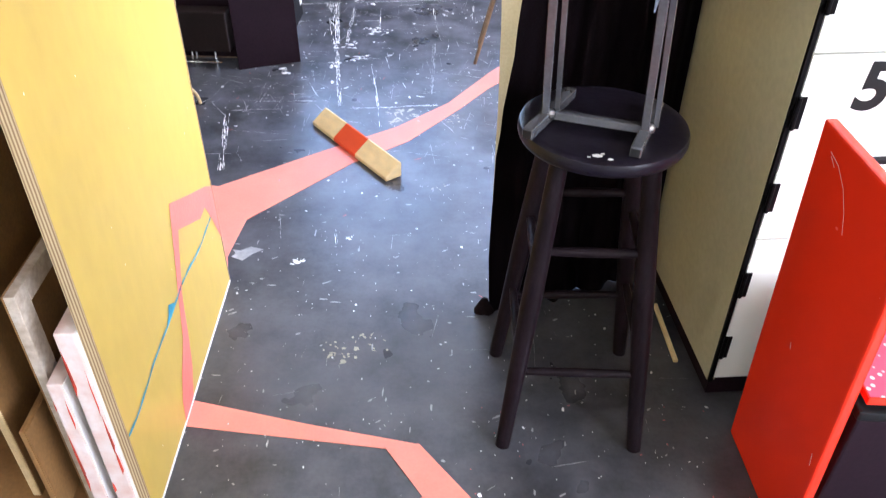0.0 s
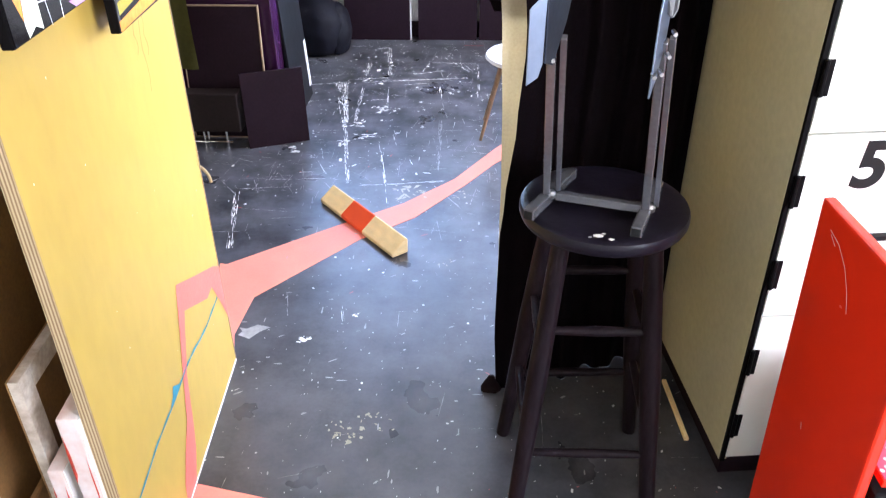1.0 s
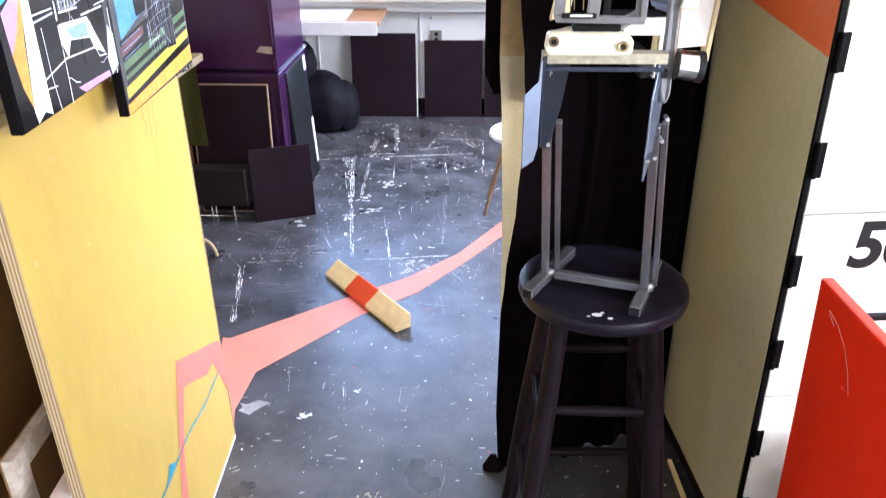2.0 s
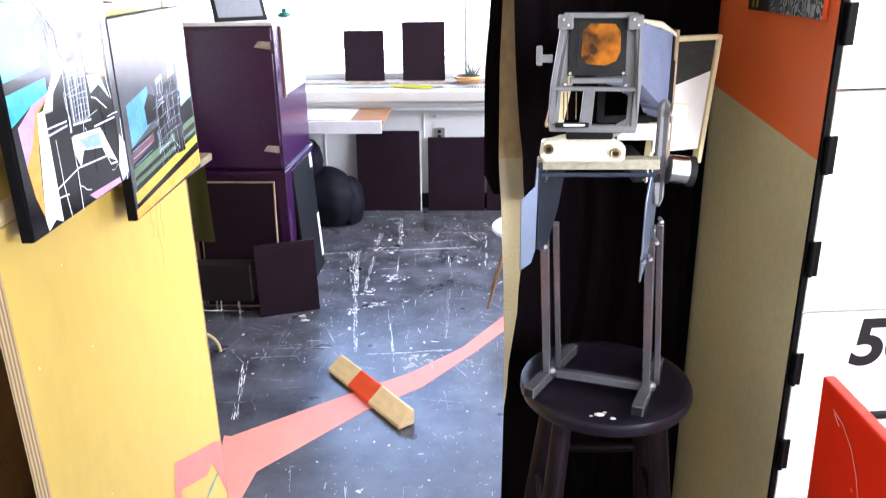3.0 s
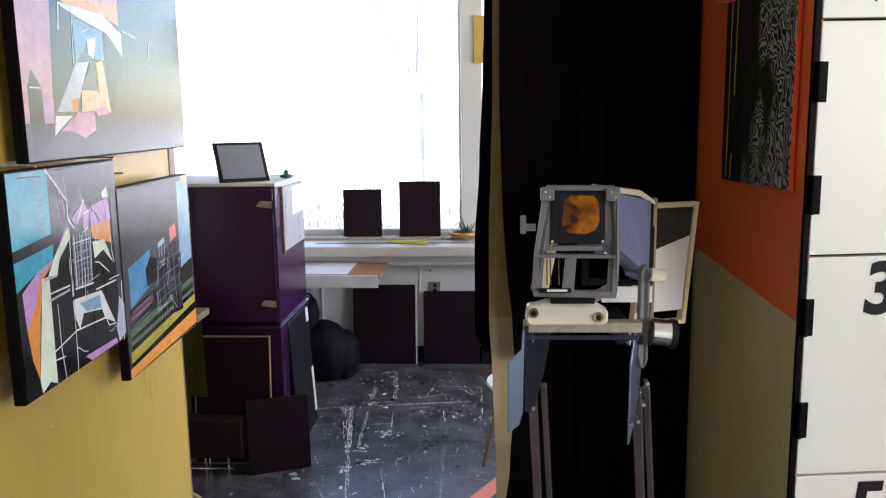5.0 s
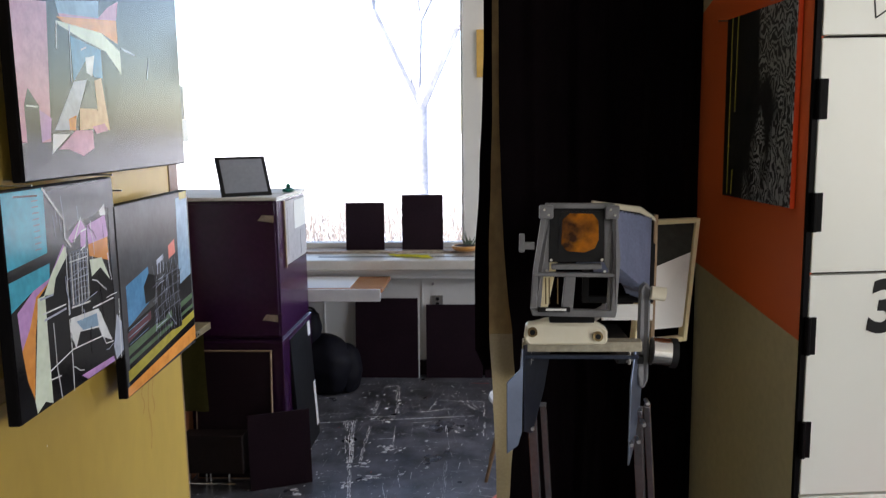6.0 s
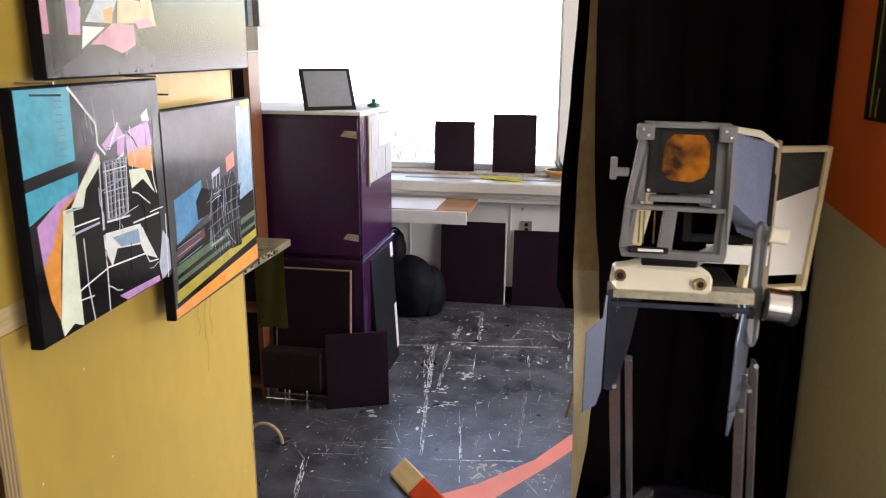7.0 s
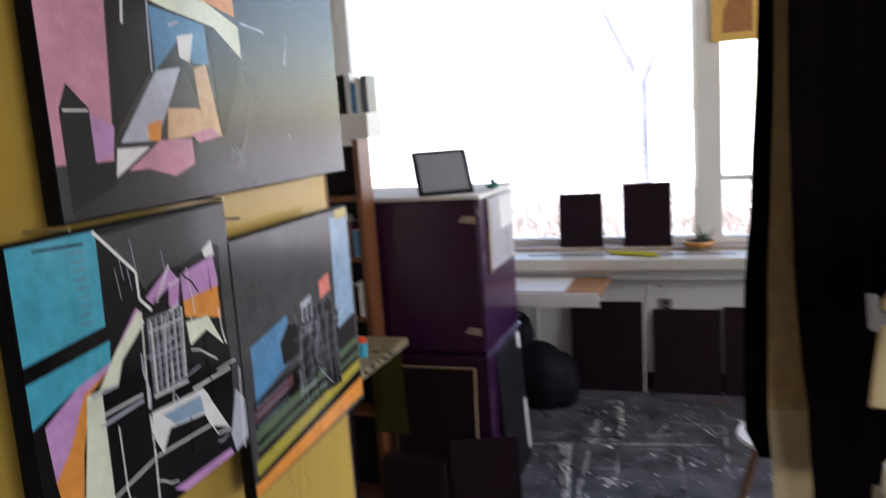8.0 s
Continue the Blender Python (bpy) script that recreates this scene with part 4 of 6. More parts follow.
for p, q, w, f in (((-0.665, 4.425), (-0.563, 3.842), 0.045, 1), ((-0.635, 4.425), (-0.555, 3.842), 0.020, 1), ((-0.569, 3.885), (-0.451, 3.193), 0.020, 1), ((-0.859, 4.368), (0.042, 4.499), 0.016, 0.95), ((-0.603, 4.465), (-0.408, 4.483), 0.022, 0.9),
                   ((-0.188, 4.754), (0.096, 4.738), 0.010, 0.95), ((0.096, 4.738), (0.100, 4.197), 0.010, 0.95), ((-0.456, 5.039), (-0.403, 4.529), 0.028, 0.95), ((-0.540, 4.752), (-0.538, 4.511), 0.025, 0.9),
                   ((-0.531, 4.371), (-0.514, 3.864), 0.018, 0.75), ((-0.109, 4.376), (-0.100, 4.170), 0.012, 1), ((-0.393, 3.781), (-0.265, 3.024), 0.010, 0.8), ((-0.413, 3.173), (-0.044, 3.227), 0.014, 0.85),
                   ((-0.918, 3.214), (-0.511, 3.239), 0.008, 0.75), ((-0.908, 3.132), (-0.684, 3.158), 0.008, 0.7), ((-0.909, 3.123), (-0.815, 2.662), 0.024, 0.9), ((-0.619, 3.417), (-0.559, 3.279), 0.008, 0.9),
                   ((-0.066, 4.787), (0.050, 4.592), 0.009, 1), ((-0.188, 4.754), (-0.219, 4.589), 0.011, 1), ((-0.550, 4.997), (-0.455, 5.025), 0.025, 1), ((-0.733, 5.052), (-0.556, 5.053), 0.009, 0.9),
                   ((-0.397, 4.373), (-0.368, 4.023), 0.008, 0.8), ((-0.882, 4.479), (-0.653, 4.538), 0.009, 0.8), ((-0.348, 2.322), (-0.329, 2.238), 0.008, 0.8), ((-0.348, 4.268), (-0.201, 4.322), 0.008, 0.8), ((-0.295, 4.542), (-0.100, 4.614), 0.014, 0.8)):
    worn_line(bm, p, q, w, f)
for x, y, rx, ry in ((-0.367, 4.013, 0.071, 0.06), (-0.490, 3.834, 0.048, 0.056), (-0.438, 3.679, 0.058, 0.044), (-0.542, 3.608, 0.032, 0.06), (-0.291, 3.722, 0.020, 0.03), (-0.559, 3.820, 0.024, 0.043), (-0.746, 3.504, 0.040, 0.036),
                     (-0.789, 4.112, 0.018, 0.03), (-0.526, 4.454, 0.027, 0.028), (-0.297, 2.272, 0.018, 0.019), (-0.416, 4.753, 0.017, 0.036), (-0.443, 2.147, 0.03, 0.02)):
    for i in range(11):
        f = random.random() ** 0.7
        blob(bm, x + rx * f * random.uniform(-1, 1), y + ry * f * random.uniform(-1, 1), rx * random.uniform(0.06, 0.42), ry * random.uniform(0.05, 0.26), random.uniform(-0.6, 0.6), 9)
flake = bmesh.new()
flake.faces.new([flake.verts.new((x, y, 0.0012)) for x, y in ((-0.655, 2.196), (-0.640, 2.176), (-0.650, 2.158), (-0.610, 2.140), (-0.585, 2.176), (-0.555, 2.200), (-0.600, 2.212), (-0.630, 2.190))])
tagged(part("paint_spatter", bm, M_spatter), "white paint specks, drips and scratched lines on the floor", "paint spatter", kind="stuff")
bm = bmesh.new()
for i in range(260):
    x, y = random.uniform(-0.7, 0.9), random.uniform(1.0, 3.2)
    blob(bm, x, y, random.uniform(0.002, 0.016), random.uniform(0.001, 0.004), random.choice((0, 1.57, 0.6)), 8)
for i in range(420):
    x, y = random.uniform(-1.1, 0.5), random.uniform(2.7, 5.1)
    a, ln = random.choice((0, 1.57, random.uniform(0, 3.1))) + random.uniform(-0.2, 0.2), random.uniform(0.03, 0.30)
    worn_line(bm, (x, y), (x + ln * math.cos(a), y + ln * math.sin(a)), random.uniform(0.0015, 0.006), 0.7)
for i in range(150):      # hairline scratches close by
    x, y = random.uniform(-0.65, 0.6), random.uniform(1.0, 2.9)
    a, ln = random.choice((1.5, 1.65, 0.1, random.uniform(0, 3.1))) + random.uniform(-0.2, 0.2), 0.02 + 0.12 * random.random() ** 2
    worn_line(bm, (x, y), (x + ln * math.cos(a), y + ln * math.sin(a)), random.uniform(0.0010, 0.0022), 0.7)
worn_line(bm, (-0.088, 3.892), (-0.080, 3.328), 0.02, 0.8)
worn_line(bm, (-0.549, 2.406), (-0.510, 2.249), 0.006, 0.9)
joined(flake, bm)
tagged(part("paint_scuffs", bm, M_spatterdim), "dull grey scuff marks on the floor", "scuff marks", kind="stuff")
bm = bmesh.new()
for x, y, r, k in ((-0.18, 3.115, 0.07, 16), (-0.15, 3.09, 0.05, 9), (0.017, 3.109, 0.035, 7), (-0.012, 2.588, 0.03, 5), (-0.15, 1.78, 0.03, 4), (-0.242, 1.741, 0.040, 14), (-0.20, 1.80, 0.028, 10), (-0.27, 1.77, 0.03, 8)):
    for i in range(k):
        blob(bm, x + random.uniform(-r, r), y + random.uniform(-r, r), r * random.uniform(0.06, 0.3), r * random.uniform(0.05, 0.15), random.uniform(0, 3.1), 8)
tagged(part("paint_drips", bm, M_dusty), "yellowed paint drips on the floor", "paint drips", kind="stuff")
bm = bmesh.new()
for i in range(60):
    blob(bm, random.uniform(0.1, 1.0), random.uniform(1.0, 1.6), random.uniform(0.002, 0.006), 0.002, random.uniform(0, 3.1), 6)
for i in range(16):
    blob(bm, random.uniform(-0.9, 0.2), random.uniform(2.0, 5.1), random.uniform(0.006, 0.02), 0.003, random.uniform(0, 3.1), 6)
for i in range(10):
    blob(bm, 0.02 + 0.01 * i, 5.08, 0.02, 0.006, 0, 6)
tagged(part("pink_paint_specks", bm, M_spatterpink), "faint pink paint specks on the floor", "paint specks", kind="stuff")


# ---- lockers ----
KM = Matrix.Translation((0.690, 1.62, 0)) @ Matrix.Rotation(radians(5.9), 4, "Z") @ Matrix.Rotation(radians(-0.4), 4, "Y")
lk = thing("locker", (0.70, 1.62, 0), "locker block with white doors and khaki and orange painted side", "locker")
part("side_panel", cube(0.0, 0.020, 0.006, 0.545, 0.075, 2.24, 0.0015, KM), M_khaki, lk, "side painted khaki below and orange above")
part("plinth", cube(0.02, 1.20, 0.03, 0.53, 0.0, 0.075, 0.002, KM), M_black, lk, "black recessed plinth")
part("carcass", cube(0.020, 1.20, 0.02, 0.545, 0.077, 2.24, 0.002, KM), M_black, lk, "black carcass")
part("edge_strip", cube(0.0005, 0.0105, -0.003, 0.0055, 0.077, 2.24, 0.001, KM), M_edgeblack, lk, "black strip along the corner")
ROWS = (0.092, 0.518, 0.938, 1.351, 1.756, 2.17)
for col in range(3):
    x0 = 0.011 + col * 0.39
    for r in range(5):
        z0, z1 = ROWS[r] + 0.0025, ROWS[r + 1] - 0.0025
        d = part("door", cube(x0, x0 + 0.384, -0.006, 0.012, z0, z1, 0.0015, KM), M_door, lk, "white laminate door")
        if col == 0:
            for f in (0.075, 0.268):
                zc = ROWS[r] + f
                bm = cube(x0 - 0.006, x0 + 0.013, -0.010, -0.0062, zc, zc + 0.068, 0.001, KM)
                rod(KM @ Vector((x0 - 0.002, -0.010, zc)), KM @ Vector((x0 - 0.002, -0.010, zc + 0.068)), 0.005, seg=10, bm=bm)
                part("hinge", bm, M_edgeblack, d, "black steel hinge")
        bm = cube(x0 + 0.165, x0 + 0.225, -0.018, -0.0062, z0 + 0.184, z0 + 0.198, 0.003, KM)
        part("latch", bm, M_dgrey, d, "dark metal latch")


def digits(text, x, z, size):
    cu = bpy.data.curves.new("digits", "FONT")
    cu.body, cu.size, cu.shear, cu.offset, cu.extrude = text, size, 0.09, 0.0040, 0.0006
    ob = bpy.data.objects.new("digits", cu)
    me = bpy.data.meshes.new_from_object(ob)
    bpy.data.objects.remove(ob)
    bm = bmesh.new()
    bm.from_mesh(me)
    bm.transform(KM @ Matrix.Translation((x, -0.0070, z)) @ Matrix.Rotation(radians(90), 4, "X"))
    return part("number", bm, M_rubber, lk, "black slanting number sticker")


digits("50", 0.112, 0.826, 0.134)
digits("3", 0.112, 1.246, 0.130)
bm = bmesh.new()
for pts in (((0.090, 1.87), (0.100, 1.785), (0.130, 1.805), (0.150, 1.85), (0.135, 1.90), (0.090, 1.87)), ((0.165, 1.88), (0.160, 1.83), (0.172, 1.805), (0.20, 1.81), (0.215, 1.86))):
    for (a, c), (d, e) in zip(pts, pts[1:]):
        rod(KM @ Vector((a, -0.0066, c)), KM @ Vector((d, -0.0066, e)), 0.0013, seg=6, bm=bm)
part("pencil_scrawl", bm, M_dgrey, lk, "thin grey drawn outline")

art = thing("line_painting", KM @ Vector((-0.012, 0.19, 1.46)), "small black panel with dense white brush lines and yellow strings", "painting")
part("panel", cube(-0.0105, -0.0015, 0.036, 0.336, 1.462, 1.832, 0.002, KM), M_orange, art, "orange painted edges")
part("face", cube(-0.0125, -0.0107, 0.038, 0.334, 1.464, 1.830, 0, KM), M_maze, art)
bm = bmesh.new()
for y, z0, z1 in ((0.310, 1.47, 1.83), (0.283, 1.64, 1.83), (0.290, 1.47, 1.52)):
    rod(KM @ Vector((-0.0132, y, z0)), KM @ Vector((-0.0132, y - 0.004, z1)), 0.0010, seg=6, bm=bm)
part("yellow_line", bm, PT["mustard"], art, "thin yellow painted lines")
bm = rod(KM @ Vector((-0.0125, 0.058, 1.834)), KM @ Vector((-0.0125, 0.138, 1.839)), 0.0016, seg=6)
rod(KM @ Vector((-0.0125, 0.335, 1.828)), KM @ Vector((-0.003, 0.408, 1.838)), 0.0012, seg=6, bm=bm)
part("wire", bm, M_steel, art, "thin hanging wire")

# ---- red table beside the lockers ----
rt = thing("red_side_table", (0.9, 1.36, 0), "glossy red painted wooden side table with a pink dotted shelf", "table")
SM = Matrix.Translation((0.738, 1.526, 0)) @ Matrix.Rotation(radians(4.0), 4, "Z") @ Matrix.Rotation(radians(-2.0), 4, "Y")
part("side_panel", cube(0.0, 0.022, -0.325, 0.0, 0.002, 0.858, 0.005, SM), M_red, rt, "glossy red side with scratches")
part("side_panel", cube(0.56, 0.582, 1.21 - 1.526, 0.0, 0.022, 0.845, 0.005, Matrix.Translation((0.738, 1.526, 0))), M_red, rt)
part("shelf", cube(0.795, 1.30, 1.215, 1.50, 0.452, 0.470, 0.002), M_red, rt, "red shelf board")
part("shelf_cover", cube(0.797, 1.298, 1.218, 1.498, 0.4702, 0.4725), M_dots, rt, "pink vinyl with white dots")
for pts in (((-0.05, 0.818), (-0.085, 0.81), (-0.12, 0.785), (-0.145, 0.75), (-0.16, 0.715)), ((-0.055, 0.812), (-0.075, 0.800)), ((-0.30, 0.30), (-0.305, 0.27)), ((-0.12, 0.42), (-0.125, 0.405))):
    bm = bmesh.new()
    for (a, c), (d, e) in zip(pts, pts[1:]):
        rod(SM @ Vector((-0.0002, a, c)), SM @ Vector((-0.0002, d, e)), 0.0005, seg=5, bm=bm)
    part("scratch", bm, M_canvasred, rt, "pale scratch through the paint")

# added black box: gives the shade under the red shelf a shape
box_d = thing("black_box", (1.04, 1.36, 0), "black box added for the shade under the red shelf", "box")
part("body", cube(0.80, 1.27, 1.225, 1.49, 0.001, 0.40, 0.006), M_black, box_d)
part("lid", cube(0.795, 1.275, 1.22, 1.495, 0.401, 0.425, 0.006), M_rubber, box_d)
stick = tagged(part("wood_strip", cube(-0.006, 0.006, 0, 0.23, 0.0005, 0.010, 0.001, Matrix.Translation((0.652, 1.758, 0)) @ Matrix.Rotation(radians(3.5), 4, "Z")), M_beech), "thin yellow wooden strip lying along the plinth", "wood strip")

# ---- stool ----
SX, SY, ST = 0.346, 1.670, 0.762
stool = thing("bar_stool", (SX, SY, 0), "dark stained round wooden bar stool on the floor", "stool")
part("seat", lathe([(0.10, -0.034), (0.160, -0.034), (0.169, -0.029), (0.1725, -0.020), (0.1722, -0.009), (0.1695, -0.003), (0.164, -0.0005), (0.150, 0.0), (0.02, -0.001)], (SX, SY, ST), 48), M_seatpaint, stool, "worn round seat with white spots", True)
FEET = {"lf": (0.180, 1.464), "rf": (0.494, 1.466), "lb": (0.170, 1.772), "rb": (0.506, 1.792)}
TOPS = {"lf": (SX - 0.090, SY - 0.082), "rf": (SX + 0.090, SY - 0.082), "lb": (SX - 0.090, SY + 0.085), "rb": (SX + 0.090, SY + 0.085)}


def leg_at(k, z):
    f = z / (ST - 0.03)
    return (FEET[k][0] + (TOPS[k][0] - FEET[k][0]) * f, FEET[k][1] + (TOPS[k][1] - FEET[k][1]) * f, z)


for k in FEET:
    a, c, d = leg_at(k, 0.0), leg_at(k, 0.40), leg_at(k, ST - 0.034)
    bm = rod(a, c, 0.0175, 0.023, 18)
    rod(c, d, 0.023, 0.019, 18, bm)
    part("leg", bm, M_blackwood, stool, smooth=True)
for a, c, z in (("lf", "rf", 0.215), ("lf", "rf", 0.519), ("lb", "rb", 0.214), ("lb", "rb", 0.532), ("lf", "lb", 0.248), ("lf", "lb", 0.468), ("rf", "rb", 0.262), ("rf", "rb", 0.485)):
    p, q = Vector(leg_at(a, z)), Vector(leg_at(c, z))
    mid = (p + q) / 2
    bm = rod(p, mid, 0.009, 0.0115, 14)
    rod(mid, q, 0.0115, 0.009, 14, bm)
    part("rung", bm, M_blackwood, stool, smooth=True)
bm = bmesh.new()
random.seed(4)
for x, y, r in ((0.318, 1.532, 0.011), (0.300, 1.527, 0.004), (0.340, 1.520, 0.006), (0.327, 1.540, 0.005), (0.46, 1.72, 0.004), (0.40, 1.55, 0.003)):
    own = [bm.verts.new((x + r * random.uniform(0.7, 1.2) * math.cos(i), y + r * random.uniform(0.5, 0.9) * math.sin(i), ST + 0.0006)) for i in (0, 0.9, 1.8, 2.7, 3.6, 4.5, 5.4)]
    bm.faces.new(own)
part("paint_spot", bm, M_white, stool, "small white spots on the seat")["kind"] = "stuff"

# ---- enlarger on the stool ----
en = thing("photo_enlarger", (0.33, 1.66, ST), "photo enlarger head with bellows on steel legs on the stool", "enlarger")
Z0 = ST + 0.0005
for name, p, q in (("foot_tube", (0.186, 1.585), (0.290, 1.775)), ("foot_tube", (0.384, 1.525), (0.462, 1.722))):
    a, c = Vector((*p, Z0 + 0.012)), Vector((*q, Z0 + 0.012))
    f = part(name, rod(a, c, 0.011, square=True), M_tube, en, "bare square steel tube")
    e = (a - c).normalized()
    # a black plate on the closed end stands for the hole's shade
    part("tube_opening", rod(a + e * 0.0005, a + e * 0.0012, 0.0085, square=True), M_rubber, f, "black plate for the shade in the tube end")
part("cross_tube", rod((0.245, 1.655, Z0 + 0.020), (0.415, 1.605, Z0 + 0.020), 0.0085, square=True), M_tube, en)
for p, q, r in (((0.226, 1.660, Z0 + 0.02), (0.196, 1.455, 1.165), 0.0075), ((0.250, 1.668, Z0 + 0.02), (0.216, 1.468, 1.150), 0.0052), ((0.414, 1.602, Z0 + 0.02), (0.366, 1.452, 1.15), 0.0075), ((0.438, 1.618, Z0 + 0.02), (0.384, 1.468, 1.15), 0.0052)):
    part("leg_tube", rod(p, q, r, square=True), M_tube, en, "bare square steel tube")
for x, y in ((0.236, 1.655), (0.424, 1.603)):
    part("weld", lathe([(0.003, -0.010), (0.009, -0.006), (0.010, 0.002), (0.006, 0.008), (0.002, 0.010)], (x, y, Z0 + 0.022), 10), M_steel, en, "shiny weld bead")


def at_y(y):
    return Matrix.Translation((0, y, 0)) @ XZ


# side plates, set edge-on and splayed
PL = Matrix.Translation((0.180, 1.40, 0)) @ Matrix.Rotation(radians(55), 4, "Z")
part("inner_plate", slab([(0.0, 1.268), (0.0, 1.130), (0.024, 1.120), (0.058, 1.180), (0.088, 1.268)], 0.003, PL @ XZ, 0.0006), M_darkmetal, en, "inner plate, shade put into its dark metal colour")
bm = slab([(-0.026, 1.212), (-0.026, 1.098), (-0.008, 1.110), (-0.004, 1.125), (-0.002, 1.130), (0.000, 1.262), (-0.003, 1.264), (-0.005, 1.232)], 0.003, Matrix.Translation((0.180, 1.396, 0)) @ Matrix.Rotation(radians(12), 4, "Z") @ XZ, 0.0006)
part("side_plate", bm, M_alu, en, "blue-grey galvanised plate")
PR = Matrix.Translation((0.350, 1.425, 0)) @ Matrix.Rotation(radians(62), 4, "Z")
part("side_plate", slab([(-0.010, 1.072), (0.012, 1.092), (0.040, 1.150), (0.055, 1.252), (0.010, 1.250), (-0.008, 1.200)], 0.003, PR @ XZ, 0.0006), M_alu, en, "blue-grey galvanised plate")
for x, y, z in ((0.362, 1.42, 1.108), (0.350, 1.412, 1.106), (0.372, 1.43, 1.132), (0.378, 1.436, 1.165), (0.166, 1.398, 1.122), (0.196, 1.42, 1.128)):
    part("bolt", rod((x, y + 0.014, z), (x, y - 0.006, z), 0.0032, seg=8), M_steel, en, "shiny bolt")

# rail, clamp and wing screws
part("rail", cube(0.180, 0.362, 1.405, 1.430, 1.256, 1.272, 0.002), M_dullcream, en, "dull cream metal cross rail")
part("rail_slot", cube(0.184, 0.356, 1.400, 1.4045, 1.246, 1.2525, 0.001), M_darkmetal, en)
part("clamp", slab([(0.181, 1.281), (0.184, 1.305), (0.200, 1.307), (0.215, 1.312), (0.278, 1.311), (0.296, 1.303), (0.306, 1.296), (0.306, 1.277), (0.300, 1.272), (0.188, 1.272)], 0.020, at_y(1.404), 0.003), M_cream, en, "cream cast clamp bar")
for x, z in ((0.1935, 1.2930), (0.2915, 1.2865)):
    c = part("clamp_screw", rod((x, 1.388, z), (x, 1.3815, z), 0.0075, seg=16), M_brass, en, "brass screw with a black disc for its hollow")
    # the black disc stands for the shade inside the screw head
    part("recess", rod((x, 1.3822, z), (x, 1.3808, z), 0.0042, seg=12), M_rubber, c)
for x in (0.192, 0.345):
    bm = rod((x, 1.415, 1.256), (x, 1.415, 1.234), 0.0022, seg=8)
    rod((x - 0.005, 1.415, 1.238), (x + 0.005, 1.415, 1.241), 0.0020, seg=8, bm=bm)
    part("wing_screw", bm, M_steel, en, "shiny wing screw")
part("focus_knob", rod((0.285, 1.392, 1.316), (0.309, 1.372, 1.340), 0.009, 0.0075, 16), M_steel, en, "steel focus knob", True)
part("clip_bar", cube(0.218, 0.285, 1.375, 1.392, 1.3085, 1.3205, 0.003), M_rubber, en)

# front standard: cast grey frame with windows and the amber lens plate
FY = 1.335
for pts in ([(0.203, 1.498), (0.210, 1.498), (0.197, 1.408), (0.196, 1.345), (0.187, 1.345), (0.190, 1.405)], [(0.298, 1.498), (0.305, 1.498), (0.312, 1.425), (0.309, 1.338), (0.3005, 1.338), (0.303, 1.425)],
            [(0.190, 1.404), (0.311, 1.402), (0.311, 1.396), (0.190, 1.398)], [(0.187, 1.345), (0.309, 1.342), (0.307, 1.331), (0.190, 1.334)], [(0.235, 1.398), (0.250, 1.398), (0.247, 1.344), (0.231, 1.344)],
            [(0.206, 1.503), (0.302, 1.502), (0.302, 1.495), (0.206, 1.496)], [(0.206, 1.496), (0.216, 1.496), (0.213, 1.405), (0.205, 1.400), (0.202, 1.345), (0.194, 1.345), (0.195, 1.408)], [(0.288, 1.496), (0.300, 1.496), (0.306, 1.425), (0.303, 1.340), (0.295, 1.340), (0.297, 1.405), (0.290, 1.420)], [(0.216, 1.417), (0.286, 1.417), (0.286, 1.409), (0.216, 1.409)]):
    bm = slab(pts, 0.012 if max(p[0] for p in pts) - min(p[0] for p in pts) < 0.012 or len(pts) < 6 else 0.004 if len(pts) == 7 else 0.011, at_y(FY + 0.003), 0.0010)
    part("front_frame_bar", bm, M_grey, en, "grey hammered cast metal bar")
part("lens_plate", slab([(0.213, 1.496), (0.2885, 1.496), (0.2895, 1.420), (0.212, 1.420)], 0.003, at_y(FY - 0.0015), 0.0006), M_dgrey, en, "charcoal lens plate")
part("filter_window", slab([(0.226, 1.491), (0.283, 1.491), (0.285, 1.431), (0.225, 1.431)], 0.0012, at_y(FY - 0.0046)), M_rubber, en)
part("amber_filter", slab([(0.229, 1.446), (0.237, 1.436), (0.262, 1.434), (0.276, 1.440), (0.281, 1.452), (0.280, 1.478), (0.272, 1.488), (0.240, 1.489), (0.230, 1.480)], 0.0010, at_y(FY - 0.0060)), M_amber, en, "orange amber filter glass")
for x, z in ((0.207, 1.492), (0.298, 1.491)):
    c = part("corner_clip", cube(x - 0.010, x + 0.010, FY - 0.016, FY - 0.005, z - 0.010, z + 0.009, 0.003), M_grey, en, "grey corner clip")
    for dx, dz in ((-0.003, 0.003), (0.003, -0.004)):
        part("clip_screw", rod((x + dx, FY - 0.0155, z + dz), (x + dx, FY - 0.018, z + dz), 0.0018, seg=8), M_chrome, c)
for x, z in ((0.215, 1.424), (0.286, 1.424), (0.209, 1.408), (0.290, 1.406)):
    part("plate_screw", rod((x, FY - 0.004, z), (x, FY - 0.010, z), 0.0022, seg=8), M_chrome, en)
bm = cube(0.172, 0.192, FY - 0.004, FY + 0.004, 1.438, 1.448, 0.0015)
cube(0.170, 0.178, FY - 0.005, FY + 0.005, 1.434, 1.460, 0.002, bm=bm)
part("side_latch", bm, M_grey, en)
bm = bmesh.new()
for x in (0.209, 0.214, 0.226):
    rod((x, FY - 0.003, 1.352), (x - 0.001, FY - 0.003, 1.395), 0.0009, seg=6, bm=bm)
part("wire", bm, M_brass, en, "thin brass wires")
part("label_bar", cube(0.197, 0.243, FY - 0.014, FY - 0.008, 1.341, 1.349, 0.002), M_rubber, en)
